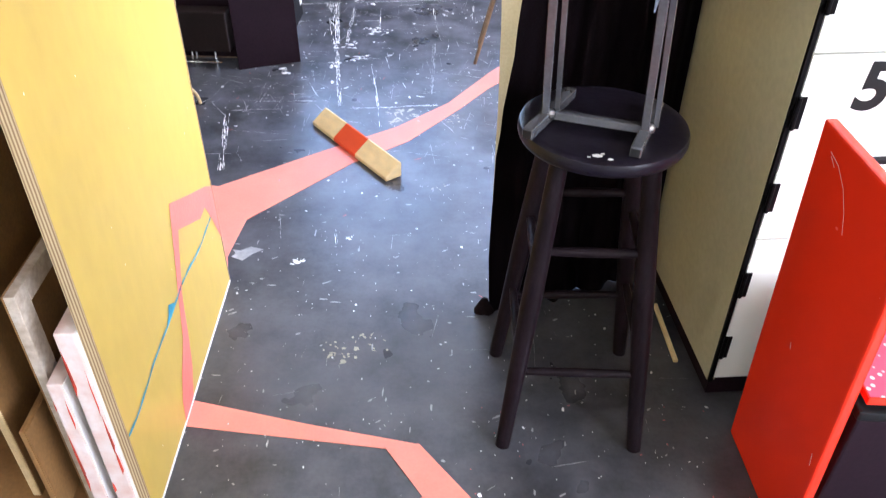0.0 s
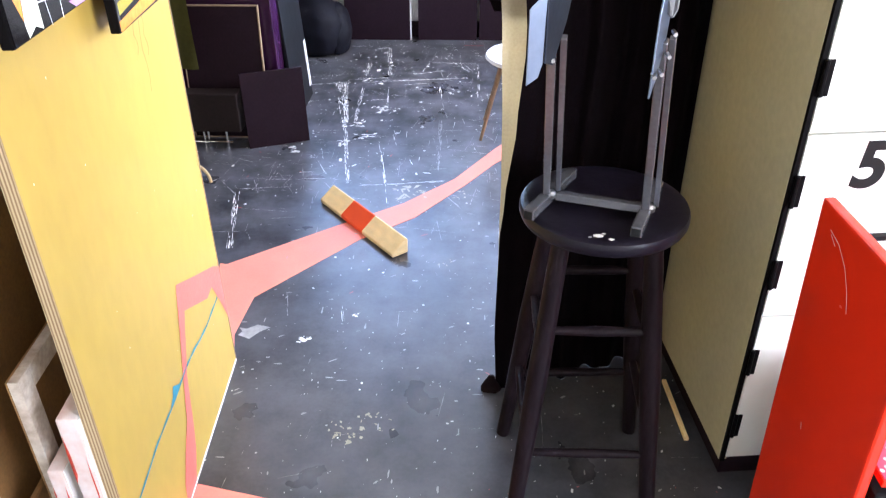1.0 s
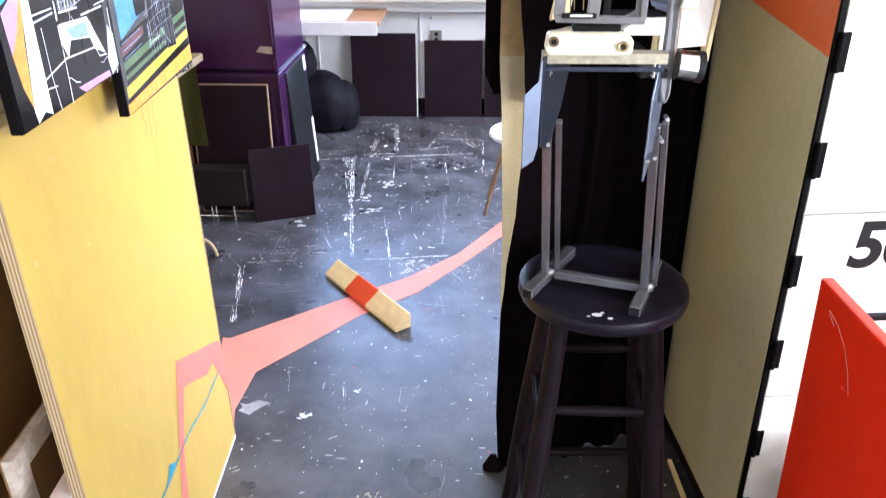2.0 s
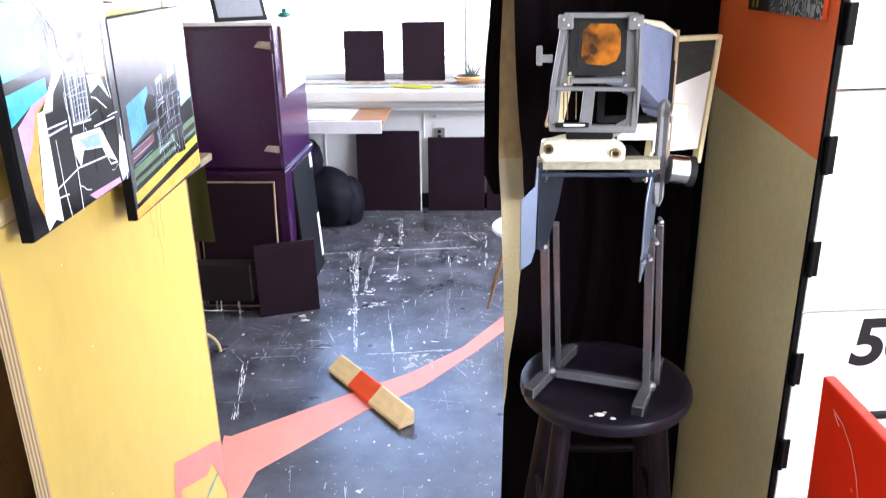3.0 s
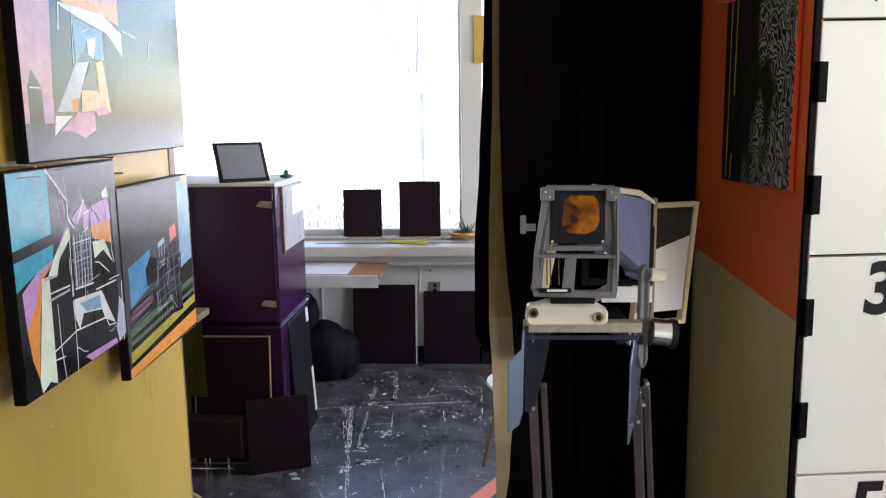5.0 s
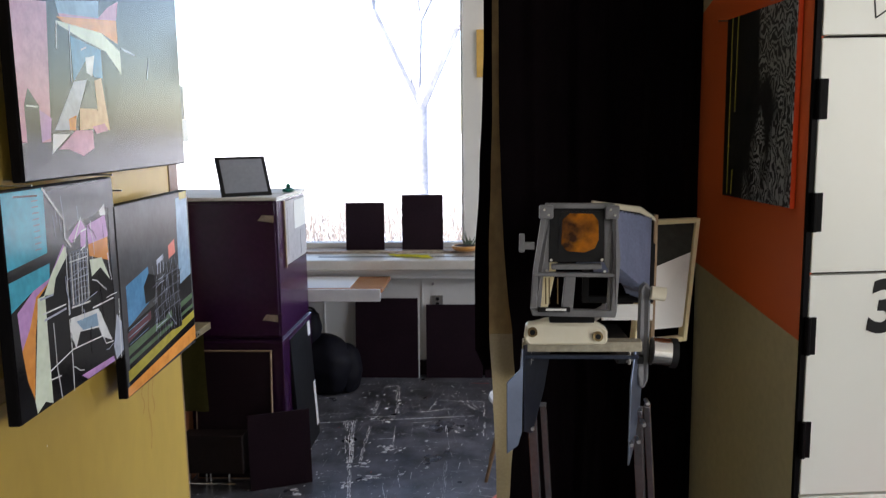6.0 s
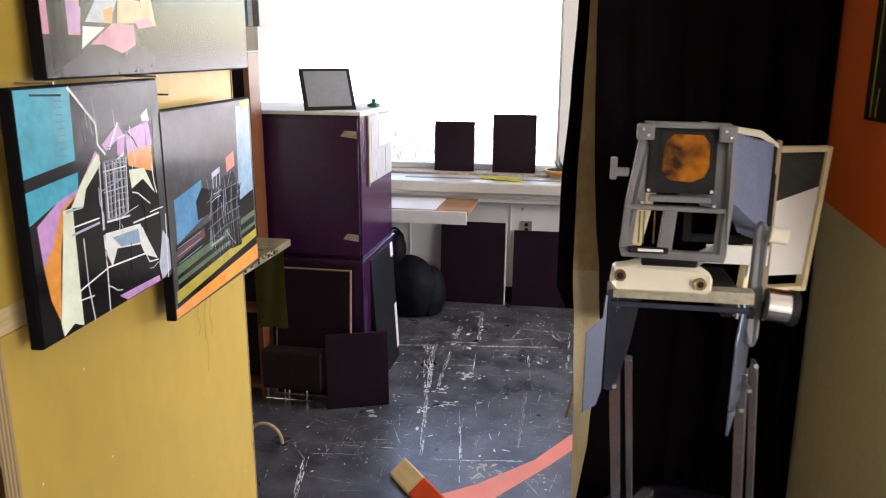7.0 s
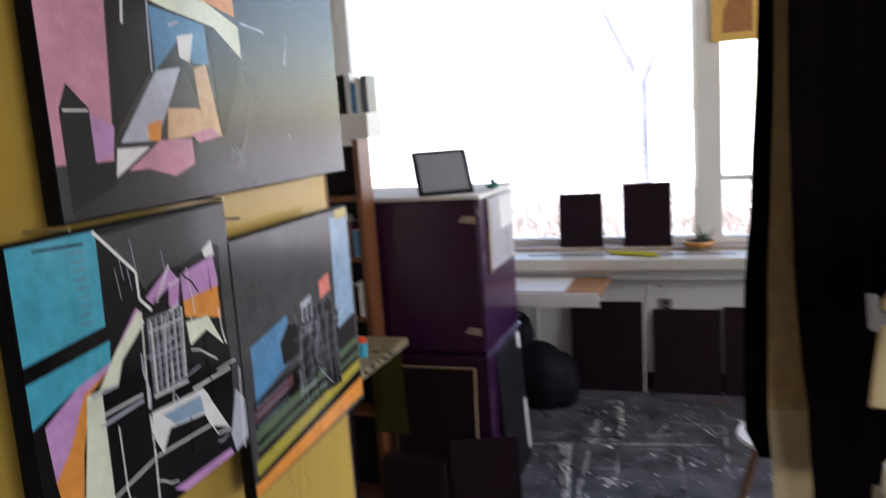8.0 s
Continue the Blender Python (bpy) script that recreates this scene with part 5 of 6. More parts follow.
part("bright_bar", cube(0.208, 0.237, FY - 0.0158, FY - 0.0142, 1.344, 1.3475, 0.0005), M_paper, en)

# bellows: folded tube from behind the lens plate to the rear frame, slanted to fit the camera's view
bm = bmesh.new()
N = 25
rings = []
for i in range(N):
    f = i / (N - 1)
    y = FY + 0.022 + f * 0.295
    w = (0.0022 if i % 2 else -0.0022)
    x0, x1 = 0.250 + f * 0.140, 0.303 + f * 0.118 + w
    z0, z1 = 1.418 - f * 0.112 - w * 1.6, 1.490 - f * 0.046 + w
    rings.append([bm.verts.new((x, y, z)) for x, z in ((x0, z0), (x1, z0 - 0.010 * f), (x1, z1), (x0, z1))])
for a, c in zip(rings, rings[1:]):
    for i in range(4):
        bm.faces.new((a[i], a[(i + 1) % 4], c[(i + 1) % 4], c[i]))
part("bellows", bm, M_bellows, en, "slate blue folded bellows")
part("bellows_frame", frame_ring(0.300, 0.430, 1.290, 1.452, 0.012, 1.655, 1.667), M_rubber, en, "black frame behind the bellows")
part("bellows_top_bar", slab([(0.312, 1.478), (0.400, 1.466), (0.424, 1.448), (0.426, 1.440), (0.398, 1.456), (0.312, 1.470)], 0.016, at_y(1.655), 0.001), M_cream, en, "cream top bar")
part("rear_post", cube(0.423, 0.430, 1.640, 1.652, 1.200, 1.452, 0.0015), M_darkedge, en, "thin brown rear post")

# rear frame with glass, the upper part dark, sheared to fit the camera's view
SHEAR = Matrix.Identity(4)
SHEAR[0][2], SHEAR[0][3] = 0.085, -0.085 * 1.43
RF = Matrix.Translation((0.424, 1.735, 0)) @ Matrix.Rotation(radians(20), 4, "Z") @ SHEAR
part("rear_frame", frame_ring(0.0, 0.118, 1.190, 1.432, 0.009, -0.010, 0.010, RF), M_brightcream, en, "cream rear frame, brightness put into its colour")
part("rear_screen", slab([(0.009, 1.218), (0.109, 1.218), (0.109, 1.366), (0.009, 1.334)], 0.003, RF @ XZ), M_paper, en, "white focusing card")
part("rear_glass", slab([(0.009, 1.334), (0.109, 1.366), (0.109, 1.423), (0.009, 1.423)], 0.003, RF @ XZ), M_mirrordark, en, "dark upper glass")
part("base_card", cube(0.330, 0.420, 1.612, 1.618, 1.268, 1.297, 0.001), M_paper, en, "white card under the bellows")
part("bed_board", cube(0.330, 0.372, 1.44, 1.70, 1.226, 1.240, 0.003), M_dgrey, en)

# tilt arm, knobs
part("tilt_arm", slab([(0.362, 1.352), (0.367, 1.362), (0.374, 1.362), (0.379, 1.352), (0.379, 1.200), (0.373, 1.186), (0.364, 1.190), (0.361, 1.210)], 0.014, at_y(1.452), 0.003), M_grey, en, "grey tilt arm")
part("arm_nut", rod((0.380, 1.444, 1.344), (0.402, 1.444, 1.341), 0.012, seg=16), M_cream, en, "cream nut", True)
kn = part("lock_knob", rod((0.384, 1.444, 1.247), (0.412, 1.444, 1.244), 0.0225, seg=28), M_chrome, en, "chrome locking knob", True)
part("knob_grip", rod((0.412, 1.444, 1.244), (0.422, 1.444, 1.243), 0.0235, seg=28), M_rubber, kn, "black rim", True)

# depth grows towards the top, along rays from the camera's eye, fitting its view
VIEW_EYE = Vector((0.112, 0.228, 1.585))
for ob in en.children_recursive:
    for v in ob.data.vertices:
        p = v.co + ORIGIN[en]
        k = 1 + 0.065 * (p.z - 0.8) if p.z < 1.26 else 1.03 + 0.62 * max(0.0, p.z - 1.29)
        # the nearer parts are lifted a little to fit the camera's view
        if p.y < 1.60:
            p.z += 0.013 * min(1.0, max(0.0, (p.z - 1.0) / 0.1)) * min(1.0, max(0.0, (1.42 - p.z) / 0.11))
        v.co = VIEW_EYE + (p - VIEW_EYE) * k - ORIGIN[en]

# cream plate standing beside the bellows, leaning back
up, across = Vector((0.045, 0.159, 0.124)).normalized(), Vector((1.0, -0.28, 0.0)).normalized()
across = (across - up * across.dot(up)).normalized()
SP = Matrix.Translation((0.207, 1.616, 1.291)) @ Matrix((across, up, across.cross(up))).transposed().to_4x4()
side = part("side_plate", slab([(0.0, 0.0), (0.028, 0.0), (0.028, 0.180), (0.020, 0.180), (0.008, 0.167), (0.0, 0.140)], 0.006, SP, 0.0015), M_brightcream, en, "pale cream plate beside the bellows")
part("plate_edge", slab([(-0.003, 0.0), (0.0004, 0.0), (0.0004, 0.140), (0.0084, 0.167), (0.020, 0.1804), (0.018, 0.184), (0.006, 0.169), (-0.003, 0.141)], 0.008, SP @ Matrix.Translation((0, 0, -0.001))), M_rawwood, side, "yellowed edge strip")

# ---- curtain divider ----
random.seed(17)


def drape(name, edge, x1, z0, z1, y_of, folds, amp, material, label, parent=None, rows=46, cols=90):
    """Hanging cloth from an edge line x = edge(z) to x1, folded along its width."""
    own = bmesh.new()
    grid = []
    for j in range(rows + 1):
        z = z0 + (z1 - z0) * j / rows
        e = edge(z)
        line = []
        for i in range(cols + 1):
            f = i / cols
            x = e + (x1 - e) * f
            ph = f * folds * 2 * math.pi
            y = y_of(x) + amp * (math.sin(ph + 0.5 * math.sin(z * 1.7)) + 0.4 * math.sin(2.3 * ph + z * 0.9)) * (0.7 + 0.3 * (1 - j / rows)) * min(1.0, 0.15 + 3.0 * f)
            line.append(own.verts.new((x, y, z)))
        grid.append(line)
    for a, c in zip(grid, grid[1:]):
        for i in range(cols):
            own.faces.new((a[i], a[i + 1], c[i + 1], c[i]))
    back = bmesh.ops.solidify(own, geom=own.faces[:], thickness=0.003)
    ob = part(name, own, material, parent, label, True)
    return ob


def steps(table):
    def at(z):
        for (z0, x0), (z1, x1) in zip(table, table[1:]):
            if z <= z1:
                f = max(0.0, (z - z0) / (z1 - z0))
                f = f * f * (3 - 2 * f)
                return x0 + (x1 - x0) * f
        return table[-1][1]
    return at


ct = thing("black_curtain", (0.40, 2.0, 0), "heavy black curtain with tan backing dividing the room", "curtain")
main_edge = steps([(0.00, 0.155), (0.06, 0.150), (0.22, 0.143), (0.50, 0.146), (0.62, 0.156), (0.81, 0.177), (1.00, 0.190), (1.15, 0.181), (1.25, 0.171), (1.34, 0.162), (1.50, 0.156), (1.65, 0.152), (3.00, 0.150)])
drape("cloth", main_edge, 0.668, 0.0004, 2.98, lambda x: 1.930 + 0.40 * max(0, x - 0.15), 4.5, 0.016, M_curtain, "black velvet with soft folds", ct)
strip_l = steps([(0.00, 0.150), (0.40, 0.147), (0.62, 0.147), (0.80, 0.144), (1.00, 0.137), (1.15, 0.129), (1.34, 0.129), (1.50, 0.134), (1.65, 0.138), (3.00, 0.144)])
drape("backing", strip_l, 0.235, 0.10, 1.145, lambda x: 1.985, 0.8, 0.005, M_beige, "beige lower backing cloth", ct, 30, 14)
drape("backing", strip_l, 0.225, 1.145, 2.98, lambda x: 1.985, 0.8, 0.005, M_tan, "golden tan upper backing cloth", ct, 60, 14)
far_edge = steps([(1.04, 0.120), (1.10, 0.096), (1.30, 0.096), (1.50, 0.108), (1.68, 0.116), (1.80, 0.120), (3.00, 0.124)])
drape("folded_edge", far_edge, 0.24, 1.05, 2.98, lambda x: 2.015, 1.2, 0.006, M_curtain, "black edge folded behind", ct, 40, 16)
part("rod", rod((0.05, 1.99, 3.0), (0.95, 2.10, 3.0), 0.014, seg=14), M_steel, ct, "steel curtain rod")
bm = lathe([(0.012, 0.0), (0.024, 0.004), (0.024, 0.014), (0.018, 0.034), (0.006, 0.052)], (0.140, 1.932, 0.0), 12, squash=0.6)
for v in bm.verts:
    v.co += Vector((noise.noise(v.co * 40) * 0.012, noise.noise(v.co * 37 + Vector((3, 1, 2))) * 0.012, 0))
part("hem", bm, M_curtain, ct, "bunched hem touching the floor", True)

# ---- white stool behind the curtain ----
wc = thing("round_stool", (0.30, 3.75, 0), "low stool with round white seat and pale legs behind the curtain", "stool")
part("seat", lathe([(0.10, 0.0), (0.185, 0.004), (0.195, 0.014), (0.19, 0.026), (0.05, 0.030)], (0.318, 3.72, 0.37), 28), M_white, wc, "white round seat", True)
for x0, y0, x1, y1 in ((0.11, 3.655, 0.20, 3.66), (0.13, 3.90, 0.22, 3.84), (0.50, 3.62, 0.43, 3.66), (0.50, 3.88, 0.42, 3.80)):
    part("leg", rod((x0, y0, 0.0), (x1, y1, 0.371), 0.008, 0.011, 12), M_darkedge, wc, smooth=True)


# ---- purple cabinet and what stands round it ----
cab = thing("purple_cabinet", (-1.25, 4.0, 0), "worn dark purple painted wooden cabinet in two tiers on the floor", "cabinet")
part("upper_body", cube(-1.66, -0.838, 3.745, 4.285, 0.655, 1.305, 0.004), M_purple, cab, "dark purple upper case")
part("lower_body", cube(-1.66, -0.830, 3.715, 4.295, 0.0, 0.640, 0.004), M_purple, cab, "dark purple lower case")
part("ledge", cube(-1.67, -0.826, 3.700, 4.30, 0.6405, 0.6545, 0.003), M_purple, cab)
part("upper_door", cube(-1.645, -0.846, 3.728, 3.7445, 0.672, 1.292, 0.003), M_purple, cab, "plain purple door")
part("top_board", cube(-1.665, -0.834, 3.735, 4.29, 1.3055, 1.322, 0.003), M_canvas, cab, "pale top board")
for z in (1.215, 0.750):
    part("worn_patch", slab([(-0.925, z), (-0.848, z - 0.010), (-0.846, z + 0.022), (-0.905, z + 0.026)], 0.0012, at_y(3.7278)), M_worn, cab, "paint worn off round the hinge")
    part("hinge", cube(-0.850, -0.832, 3.722, 3.740, z - 0.028, z + 0.030, 0.002), M_purple, cab)
bm = cube(-0.8378, -0.8330, 3.86, 4.27, 0.985, 1.290, 0.001)
poster = thing("notice_board", (-0.835, 4.05, 0.985), "brown framed notice board with white papers on the cabinet side", "notice board")
part("board", bm, M_paperdim, poster)
for y0, y1, z0, z1, m in ((3.98, 4.12, 1.00, 1.13, M_paperdim), (4.03, 4.26, 1.14, 1.28, M_paper), (4.15, 4.255, 1.0, 1.125, M_paperdim), (3.90, 3.98, 1.02, 1.26, M_paperdim)):
    part("paper", cube(-0.8328, -0.8312, y0, y1, z0, z1), m, poster)
part("frame", cube(-0.8378, -0.8290, 3.845, 3.862, 0.975, 1.295, 0.001), M_darkedge, poster)

tab = thing("tablet", (-0.985, 3.80, 1.322), "dark tablet propped up in a folding case on the cabinet", "tablet")
TM = Matrix.Translation((-0.988, 3.800, 1.3235)) @ Matrix.Rotation(radians(33), 4, "Z") @ Matrix.Rotation(radians(-30), 4, "X")
part("case", cube(-0.118, 0.118, 0.0, 0.012, 0.0, 0.208, 0.004, TM), M_rubber, tab, "black case")
part("screen", cube(-0.100, 0.100, -0.0012, -0.0002, 0.018, 0.192, 0, TM), M_screen, tab, "dark screen, its reflection put into a pale grey")
bm = slab([(0.0, 0.0), (0.105, 0.0), (0.055, 0.150)], 0.006, Matrix.Translation((-1.108, 3.790, 1.3235)) @ Matrix(((0, 0, 1, 0), (1, 0, 0, 0), (0, 1, 0, 0), (0, 0, 0, 1))), 0.001)
part("stand_flap", bm, M_rubber, tab)
tape_d = thing("green_gadget", (-0.90, 4.0, 1.322), "small dark green plastic gadget on the cabinet top", "gadget")
part("body", lathe([(0.012, 0.0), (0.030, 0.004), (0.030, 0.016), (0.014, 0.024)], (-0.852, 4.02, 1.3225), 16), M_green, tape_d, smooth=True)
part("cap", lathe([(0.010, 0.0), (0.012, 0.010), (0.006, 0.018)], (-0.852, 4.02, 1.3465), 12), M_green, tape_d, smooth=True)
tagged(part("paper_sheet", cube(-0.99, -0.86, 3.96, 4.15, 1.3222, 1.3236), M_paper), "white paper sheet lying on the cabinet", "paper")


def leaning_board(name, x0, x1, y, z0, z1, lean, thick, material, label, yaw=0.0, edge=None, group="", cat="board"):
    """A board standing on its lower edge, leaning back by an angle."""
    t = thing(name, ((x0 + x1) / 2, y, z0), label, cat, group)
    m = Matrix.Translation(((x0 + x1) / 2, y, z0)) @ Matrix.Rotation(radians(yaw), 4, "Z") @ Matrix.Rotation(radians(-lean), 4, "X")
    w, h = (x1 - x0) / 2, z1 - z0
    part("panel", cube(-w, w, 0, thick, 0.001, h, 0.002, m), material, t)
    if edge:
        part("edge", frame_ring(-w - 0.004, w + 0.004, 0.001, h + 0.004, 0.006, -0.002, thick + 0.002, m), edge, t, "pale bare wooden edge")
    return t


leaning_board("framed_black_board", -1.235, -0.882, 3.625, 0.012, 0.615, 5, 0.016, M_black, "black board with pale wooden edge leaning on the cabinet", 0, M_darkedge)
leaning_board("small_black_board", -0.965, -0.685, 3.575, 0.0, 0.350, 4, 0.014, M_black, "small black panel standing on the floor before the cabinet", 22)
side_b = thing("black_side_board", (-0.80, 4.03, 0), "dark board with white labels leaning on the cabinet side", "board")
OM = Matrix.Translation((-0.790, 3.83, 0)) @ Matrix.Rotation(radians(-3.2), 4, "Y")
part("panel", cube(-0.016, 0.0, 0.0, 0.40, 0.002, 0.63, 0.002, OM), M_dgrey, side_b)
part("label", cube(0.0002, 0.0016, 0.345, 0.395, 0.555, 0.628, 0, OM), M_paper, side_b, "white label")
part("label", cube(0.0002, 0.0016, 0.355, 0.398, 0.06, 0.30, 0, OM), M_paper, side_b, "white label strip")
rag = thing("olive_cloth", (-1.22, 3.6, 0.25), "olive yellow cloth hanging from the table edge", "cloth")
bm = bmesh.new()
grid = [[bm.verts.new((-1.285 + 0.0235 * i * (0.98 + 0.004 * j), 3.562 + 0.006 * math.sin(i * 1.6 + j * 0.4), 0.765 - 0.050 * j)) for i in range(7)] for j in range(9)]
for a, c in zip(grid, grid[1:]):
    for i in range(6):
        bm.faces.new((a[i], a[i + 1], c[i + 1], c[i]))
bmesh.ops.solidify(bm, geom=bm.faces[:], thickness=0.003)
part("fabric", bm, M_olive, rag, smooth=True)

# table past the rack
tb = thing("work_table", (-1.6, 3.2, 0), "paint-spattered wooden work table past the yellow rack", "table")
part("tabletop", cube(-2.35, -1.083, 2.75, 3.490, 0.770, 0.800, 0.004), M_tabletop, tb, "paint-spattered wooden top")
bm = bmesh.new()
random.seed(31)
for i in range(34):
    y, z = random.uniform(2.76, 3.46), random.uniform(0.772, 0.798)
    cube(-1.0835, -1.0820, y, y + random.uniform(0.004, 0.025), z, min(0.799, z + random.uniform(0.003, 0.015)), bm=bm)
    x, y = random.uniform(-1.38, -1.12), random.uniform(2.76, 3.46)
    cube(x, x + random.uniform(0.005, 0.025), y, y + random.uniform(0.005, 0.025), 0.8002, 0.8012, bm=bm)
part("dried_paint", bm, M_mirrordark, tb, "dried dark paint spots")["kind"] = "stuff"
for x, y in ((-1.36, 3.43), (-2.28, 3.43), (-1.36, 2.82), (-2.28, 2.82)):
    part("leg", cube(x - 0.025, x + 0.025, y - 0.025, y + 0.025, 0, 0.769, 0.003), M_blackwood, tb)
jar = thing("paint_jar", (-1.16, 3.22, 0.80), "small blue and orange paint jar on the table", "jar")
part("glass", lathe([(0.022, 0.0), (0.024, 0.004), (0.024, 0.050), (0.020, 0.054)], (-1.16, 3.22, 0.8015), 18), PT["turquoise"], jar, smooth=True)
part("lid", lathe([(0.023, 0.0), (0.024, 0.003), (0.024, 0.014), (0.020, 0.016)], (-1.16, 3.22, 0.8560), 18), M_orange, jar, "orange lid", True)

crate = thing("dark_crate", (-1.12, 3.57, 0), "low dark brown case on thin steel feet beside the table", "case")
part("body", cube(-1.262, -0.985, 3.525, 3.612, 0.082, 0.262, 0.006), M_crate, crate, "dark brown case")
for x in (-1.245, -1.165, -1.145, -1.060):
    part("foot", rod((x, 3.545, 0.0), (x, 3.545, 0.0815), 0.005, seg=8), M_chrome, crate, "thin steel foot")
part("front_rail", rod((-1.255, 3.536, 0.030), (-1.030, 3.536, 0.030), 0.004, seg=8), M_chrome, crate)
hoop = thing("wooden_hoop", (-1.17, 3.20, 0), "small bent wooden hoop lying under the table", "hoop")
bm = bmesh.new()
for i in range(14):
    a0, a1 = math.pi * i / 14, math.pi * (i + 1) / 14
    rod((-1.11 + 0.075 * math.cos(a0), 3.18, 0.004 + 0.085 * math.sin(a0)), (-1.11 + 0.075 * math.cos(a1), 3.18, 0.004 + 0.085 * math.sin(a1)), 0.007, seg=8, bm=bm)
part("ring", bm, M_rawwood, hoop, smooth=True)

# book shelf beyond the panel
bs = thing("bookcase", (-1.6, 3.56, 0), "tall brown wooden bookcase with loaded shelves", "bookcase")
part("side", cube(-1.297, -1.272, 3.58, 3.695, 0.0, 1.576, 0.002), M_redwood, bs, "red-brown varnished side")
part("side", cube(-2.30, -2.275, 3.58, 3.695, 0.0, 1.576, 0.002), M_redwood, bs)
part("back", cube(-2.275, -1.2975, 3.685, 3.695, 0.01, 1.55, 0.001), M_blackwood, bs)
for z in (0.05, 0.42, 0.83, 1.08, 1.33):
    part("shelf", cube(-2.274, -1.298, 3.585, 3.684, z, z + 0.02, 0.001), M_redwood, bs)
part("top_tray", cube(-2.32, -1.212, 3.56, 3.70, 1.578, 1.676, 0.004), M_white, bs, "white painted top box")
random.seed(44)
book_cols = [PT[k] for k in ("blue", "peach", "white", "dark", "maroon", "white", "slate")]
for zb, n_books in ((1.6775, 9), (0.851, 12), (1.101, 12)):
    x = -1.215 if zb > 1.5 else -1.305
    for i in range(n_books):
        w, h = random.uniform(0.018, 0.04), random.uniform(0.11, 0.17)
        bk = thing("book", (x - w / 2, 3.63, zb), "closed book standing upright on the bookcase", "book", "books on the bookcase")
        part("cover", cube(x - w, x, 3.585, 3.68, zb, zb + h, 0.002), random.choice(book_cols), bk)
        part("pages", cube(x - w + 0.003, x - 0.003, 3.59, 3.675, zb + h + 0.0002, zb + h + 0.001), M_paper, bk)
        x -= w + 0.002

# ---- under the window ----
leaning_board("black_floor_board", -0.752, -0.340, 5.185, 0.0, 0.528, 5.5, 0.018, M_black, "tall black board leaning on the white wall", 0, None, "black boards under the window")
leaning_board("black_floor_board", -0.285, 0.085, 5.190, 0.0, 0.485, 5.5, 0.018, M_black, "black board leaning beside a wall outlet", 0, None, "black boards under the window")
leaning_board("black_floor_board", 0.100, 0.50, 5.190, 0.0, 0.50, 5.5, 0.018, M_black, "black board leaning on the wall behind the curtain", 0, None, "black boards under the window")
leaning_board("black_sill_board", -0.832, -0.572, 5.405, 0.8225, 1.142, 4, 0.014, M_black, "small black board standing on the window sill", 0, None, "black boards on the sill")
leaning_board("black_sill_board", -0.452, -0.176, 5.405, 0.8225, 1.192, 4, 0.014, M_black, "taller black board standing on the window sill", 0, None, "black boards on the sill")
outlet = thing("wall_outlet", (-0.194, 5.26, 0.515), "grey steel wall outlet", "outlet")
part("plate", cube(-0.245, -0.175, 5.258, 5.2695, 0.462, 0.540, 0.002), M_outlet, outlet)
for z in (0.485, 0.517):
    part("socket", rod((-0.210, 5.258, z), (-0.210, 5.255, z), 0.012, seg=16), M_dgrey, outlet)

ws = thing("wall_shelf", (-1.0, 5.0, 0.64), "orange varnished wooden shelf board fixed under the sill", "shelf")
part("board", cube(-1.75, -0.502, 4.735, 5.14, 0.667, 0.692, 0.003), M_oakshelf, ws, "glossy orange wood top")
part("front_edge", cube(-1.75, -0.512, 4.722, 4.7345, 0.617, 0.691, 0.002), M_canvas, ws, "pale front edge")
for x in (-1.6, -0.75):
    part("bracket", cube(x - 0.015, x + 0.015, 4.80, 5.26, 0.630, 0.666, 0.002), M_rawwood, ws)

# white sheet added for the bright shine on this end of the shelf
tagged(part("white_sheet", cube(-1.30, -0.70, 4.76, 5.12, 0.6925, 0.695), M_paper), "white sheet added where the wall shelf shines", "sheet")
edge = thing("white_trim_strip", (-0.334, 5.19, 0), "thin white trim strip standing beside a black board", "trim strip")
part("strip", cube(-0.337, -0.330, 0, 0.016, 0.001, 0.53, 0.001, Matrix.Translation((0, 5.187, 0)) @ Matrix.Rotation(radians(-5.5), 4, "X")), M_white, edge)
bag = thing("backpack", (-0.83, 4.90, 0), "black nylon backpack slumped on the floor", "bag")
def lump(cx, cy, cz, rx, ry, rz, seed, folds):
    own = bmesh.new()
    bmesh.ops.create_icosphere(own, subdivisions=4, radius=1)
    for v in own.verts:
        p = v.co.copy()
        k = 1 + 0.10 * noise.noise(p * 1.2 + Vector((seed, 0, 1))) - 0.05 * abs(noise.noise(p * 3 + Vector((0, seed, 0)))) + 0.018 * math.sin(folds * (p.z + 0.5 * p.x) + 4 * noise.noise(p * 1.5))
        v.co = Vector((cx + rx * p.x * k, cy + ry * p.y * k, max(0.003, cz + rz * p.z * k)))
    return own


part("body", lump(-0.89, 4.92, 0.160, 0.185, 0.15, 0.205, 2, 6), M_bag, bag, smooth=True)
part("side_pocket", lump(-0.765, 4.95, 0.130, 0.095, 0.12, 0.165, 5, 9), M_bag, bag, smooth=True)
bm = bmesh.new()
bmesh.ops.create_icosphere(bm, subdivisions=3, radius=1)
for v in bm.verts:
    p = v.co.copy()
    v.co = Vector((-0.975 + 0.06 * p.x * (1 + 0.2 * noise.noise(p * 3)), 4.93 + 0.08 * p.y, 0.40 + 0.12 * p.z * (1 + 0.15 * noise.noise(p * 2))))
part("top_pocket", bm, M_bag, bag, smooth=True)
bm = bmesh.new()
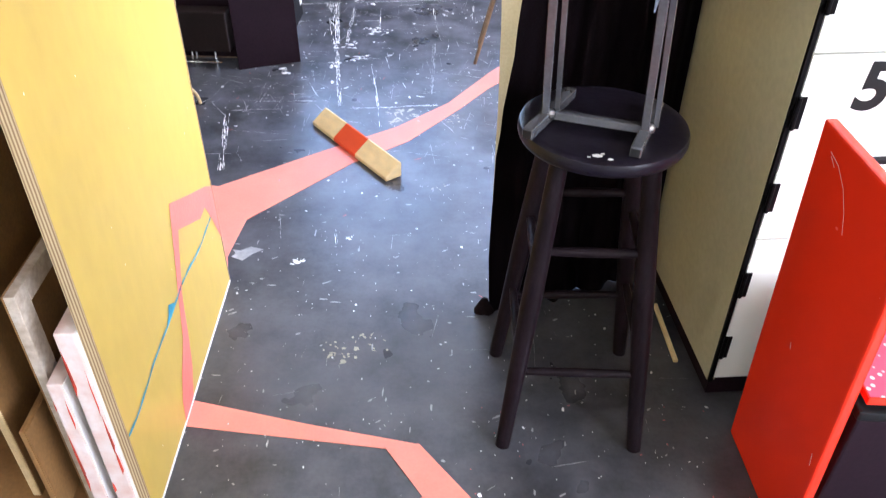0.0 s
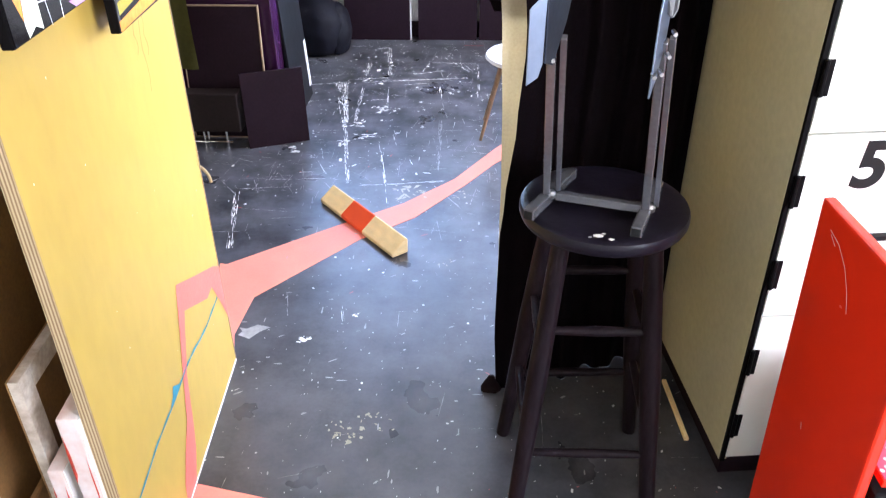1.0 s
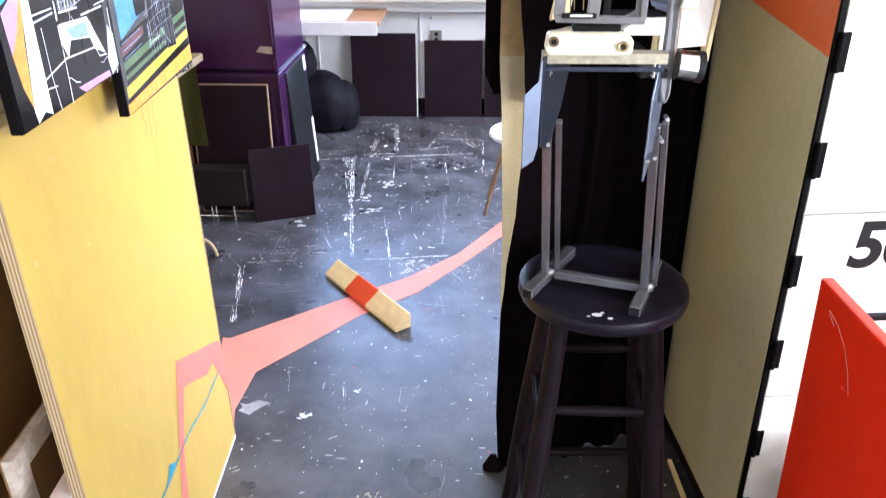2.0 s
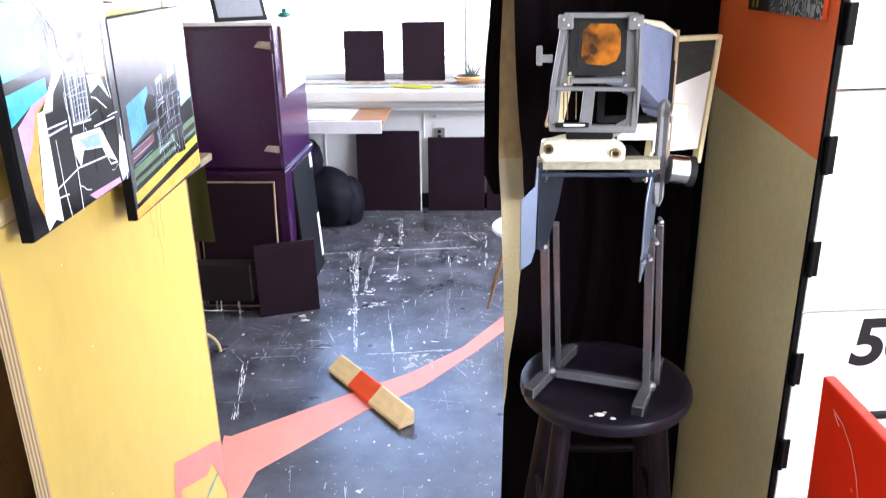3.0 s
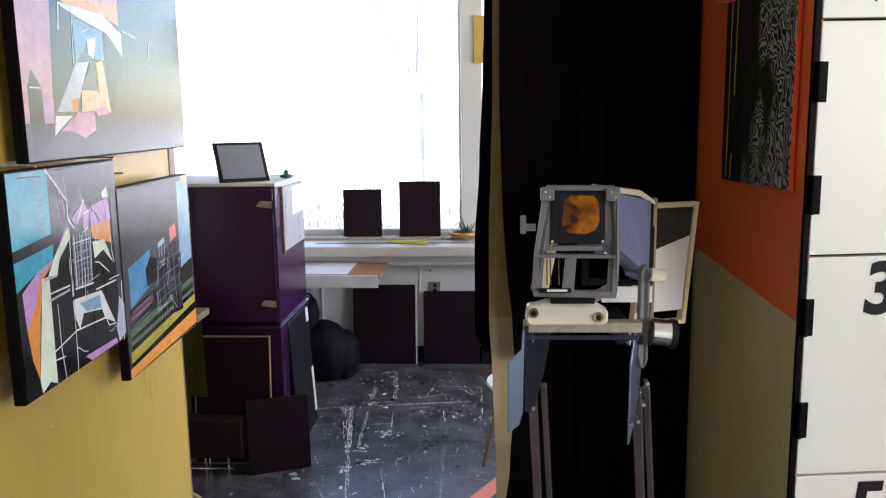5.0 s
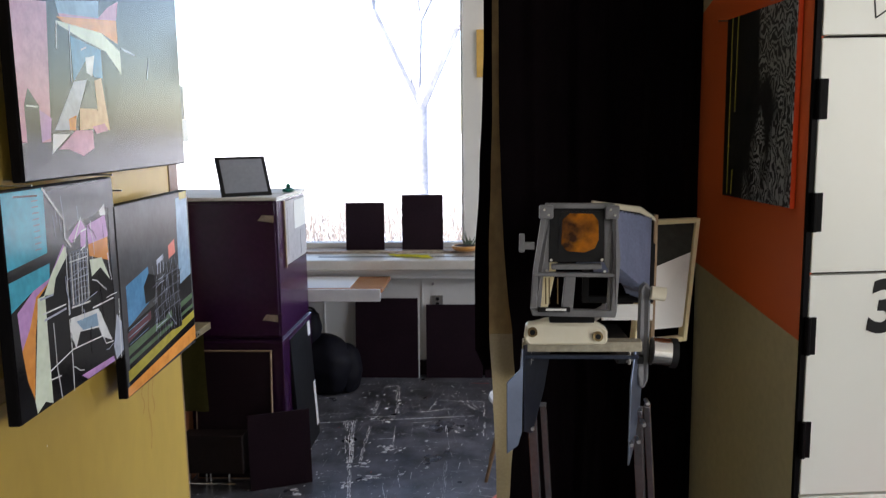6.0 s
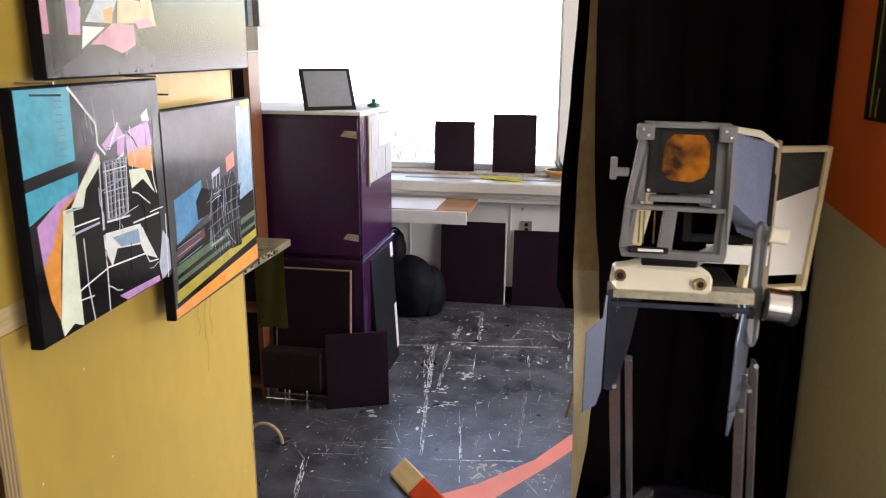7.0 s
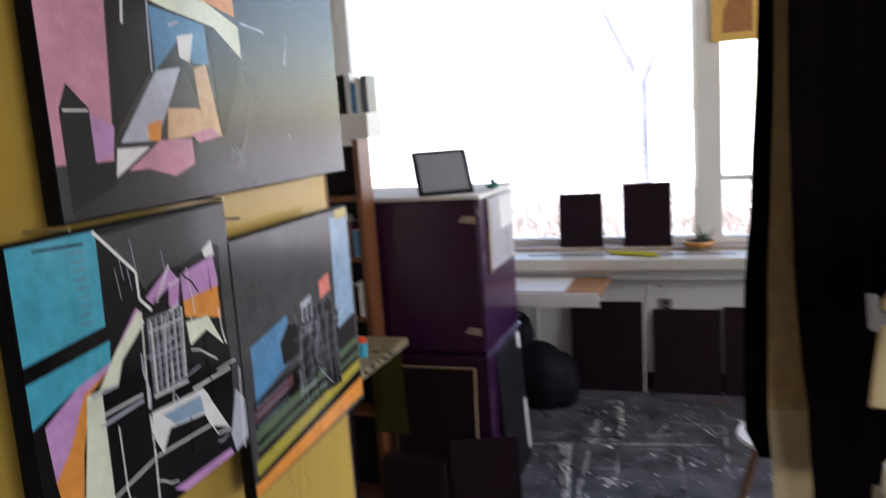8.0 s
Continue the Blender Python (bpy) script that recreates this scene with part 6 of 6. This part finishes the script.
for i in range(10):
    a0, a1 = 0.3 + i * 0.27, 0.3 + (i + 1) * 0.27
    rod((-0.965 + 0.04 * math.cos(a0), 4.84, 0.50 + 0.055 * math.sin(a0)), (-0.965 + 0.04 * math.cos(a1), 4.84, 0.50 + 0.055 * math.sin(a1)), 0.008, seg=8, bm=bm)
part("strap", bm, M_bag, bag, "carrying loop")
part("tag", cube(-0.985, -0.945, 4.838, 4.842, 0.545, 0.60, 0.001), M_paper, bag, "white tag")

pot = thing("plant_pot", (-0.02, 5.36, 0.822), "low ochre bowl with a spiky succulent on the sill", "plant")
bowl = part("bowl", lathe([(0.055, 0.0), (0.075, 0.006), (0.092, 0.022), (0.090, 0.034), (0.080, 0.036), (0.074, 0.026)], (-0.025, 5.365, 0.8225), 28), M_terracotta, pot, smooth=True)
part("soil", lathe([(0.070, 0.0), (0.074, 0.006), (0.03, 0.016), (0.004, 0.018)], (-0.025, 5.365, 0.8490), 20), M_soil, pot)
random.seed(9)
for i in range(16):
    a, h = random.uniform(0, 6.28), random.uniform(0.03, 0.10)
    p = Vector((0.0 + random.uniform(-0.03, 0.03), 5.365 + random.uniform(-0.02, 0.02), 0.862))
    part("leaf", rod(p, p + Vector((0.035 * math.cos(a), 0.03 * math.sin(a), h)), 0.006, 0.001, 6), M_leaf, pot)
yc = thing("yellow_cloth", (-0.45, 5.25, 0.807), "bright yellow cloth lying on the window sill", "cloth")
bm = bmesh.new()
grid = [[bm.verts.new((-0.545 + 0.034 * i + 0.05 * j / 5, 5.30 - 0.018 * j - (0.012 * i if j > 2 else 0.006 * i), 0.8095 + 0.006 * abs(math.sin(i * 1.3 + j)))) for i in range(9)] for j in range(6)]
for a, c in zip(grid, grid[1:]):
    for i in range(8):
        bm.faces.new((a[i], a[i + 1], c[i + 1], c[i]))
bmesh.ops.solidify(bm, geom=bm.faces[:], thickness=0.0015)
part("fabric", bm, M_lemon, yc, smooth=True)
pic = thing("ochre_picture", (0.18, 5.49, 1.95), "ochre paper picture with a brown shape hung at the mullion", "picture")
part("sheet", cube(0.055, 0.32, 5.482, 5.488, 1.955, 2.26, 0.001), M_ochrepaper, pic)
part("brown_shape", slab([(0.11, 2.00), (0.27, 2.00), (0.27, 2.17), (0.16, 2.20), (0.12, 2.13)], 0.0015, at_y(5.4818)), M_brownpaint, pic, "brown painted shape")
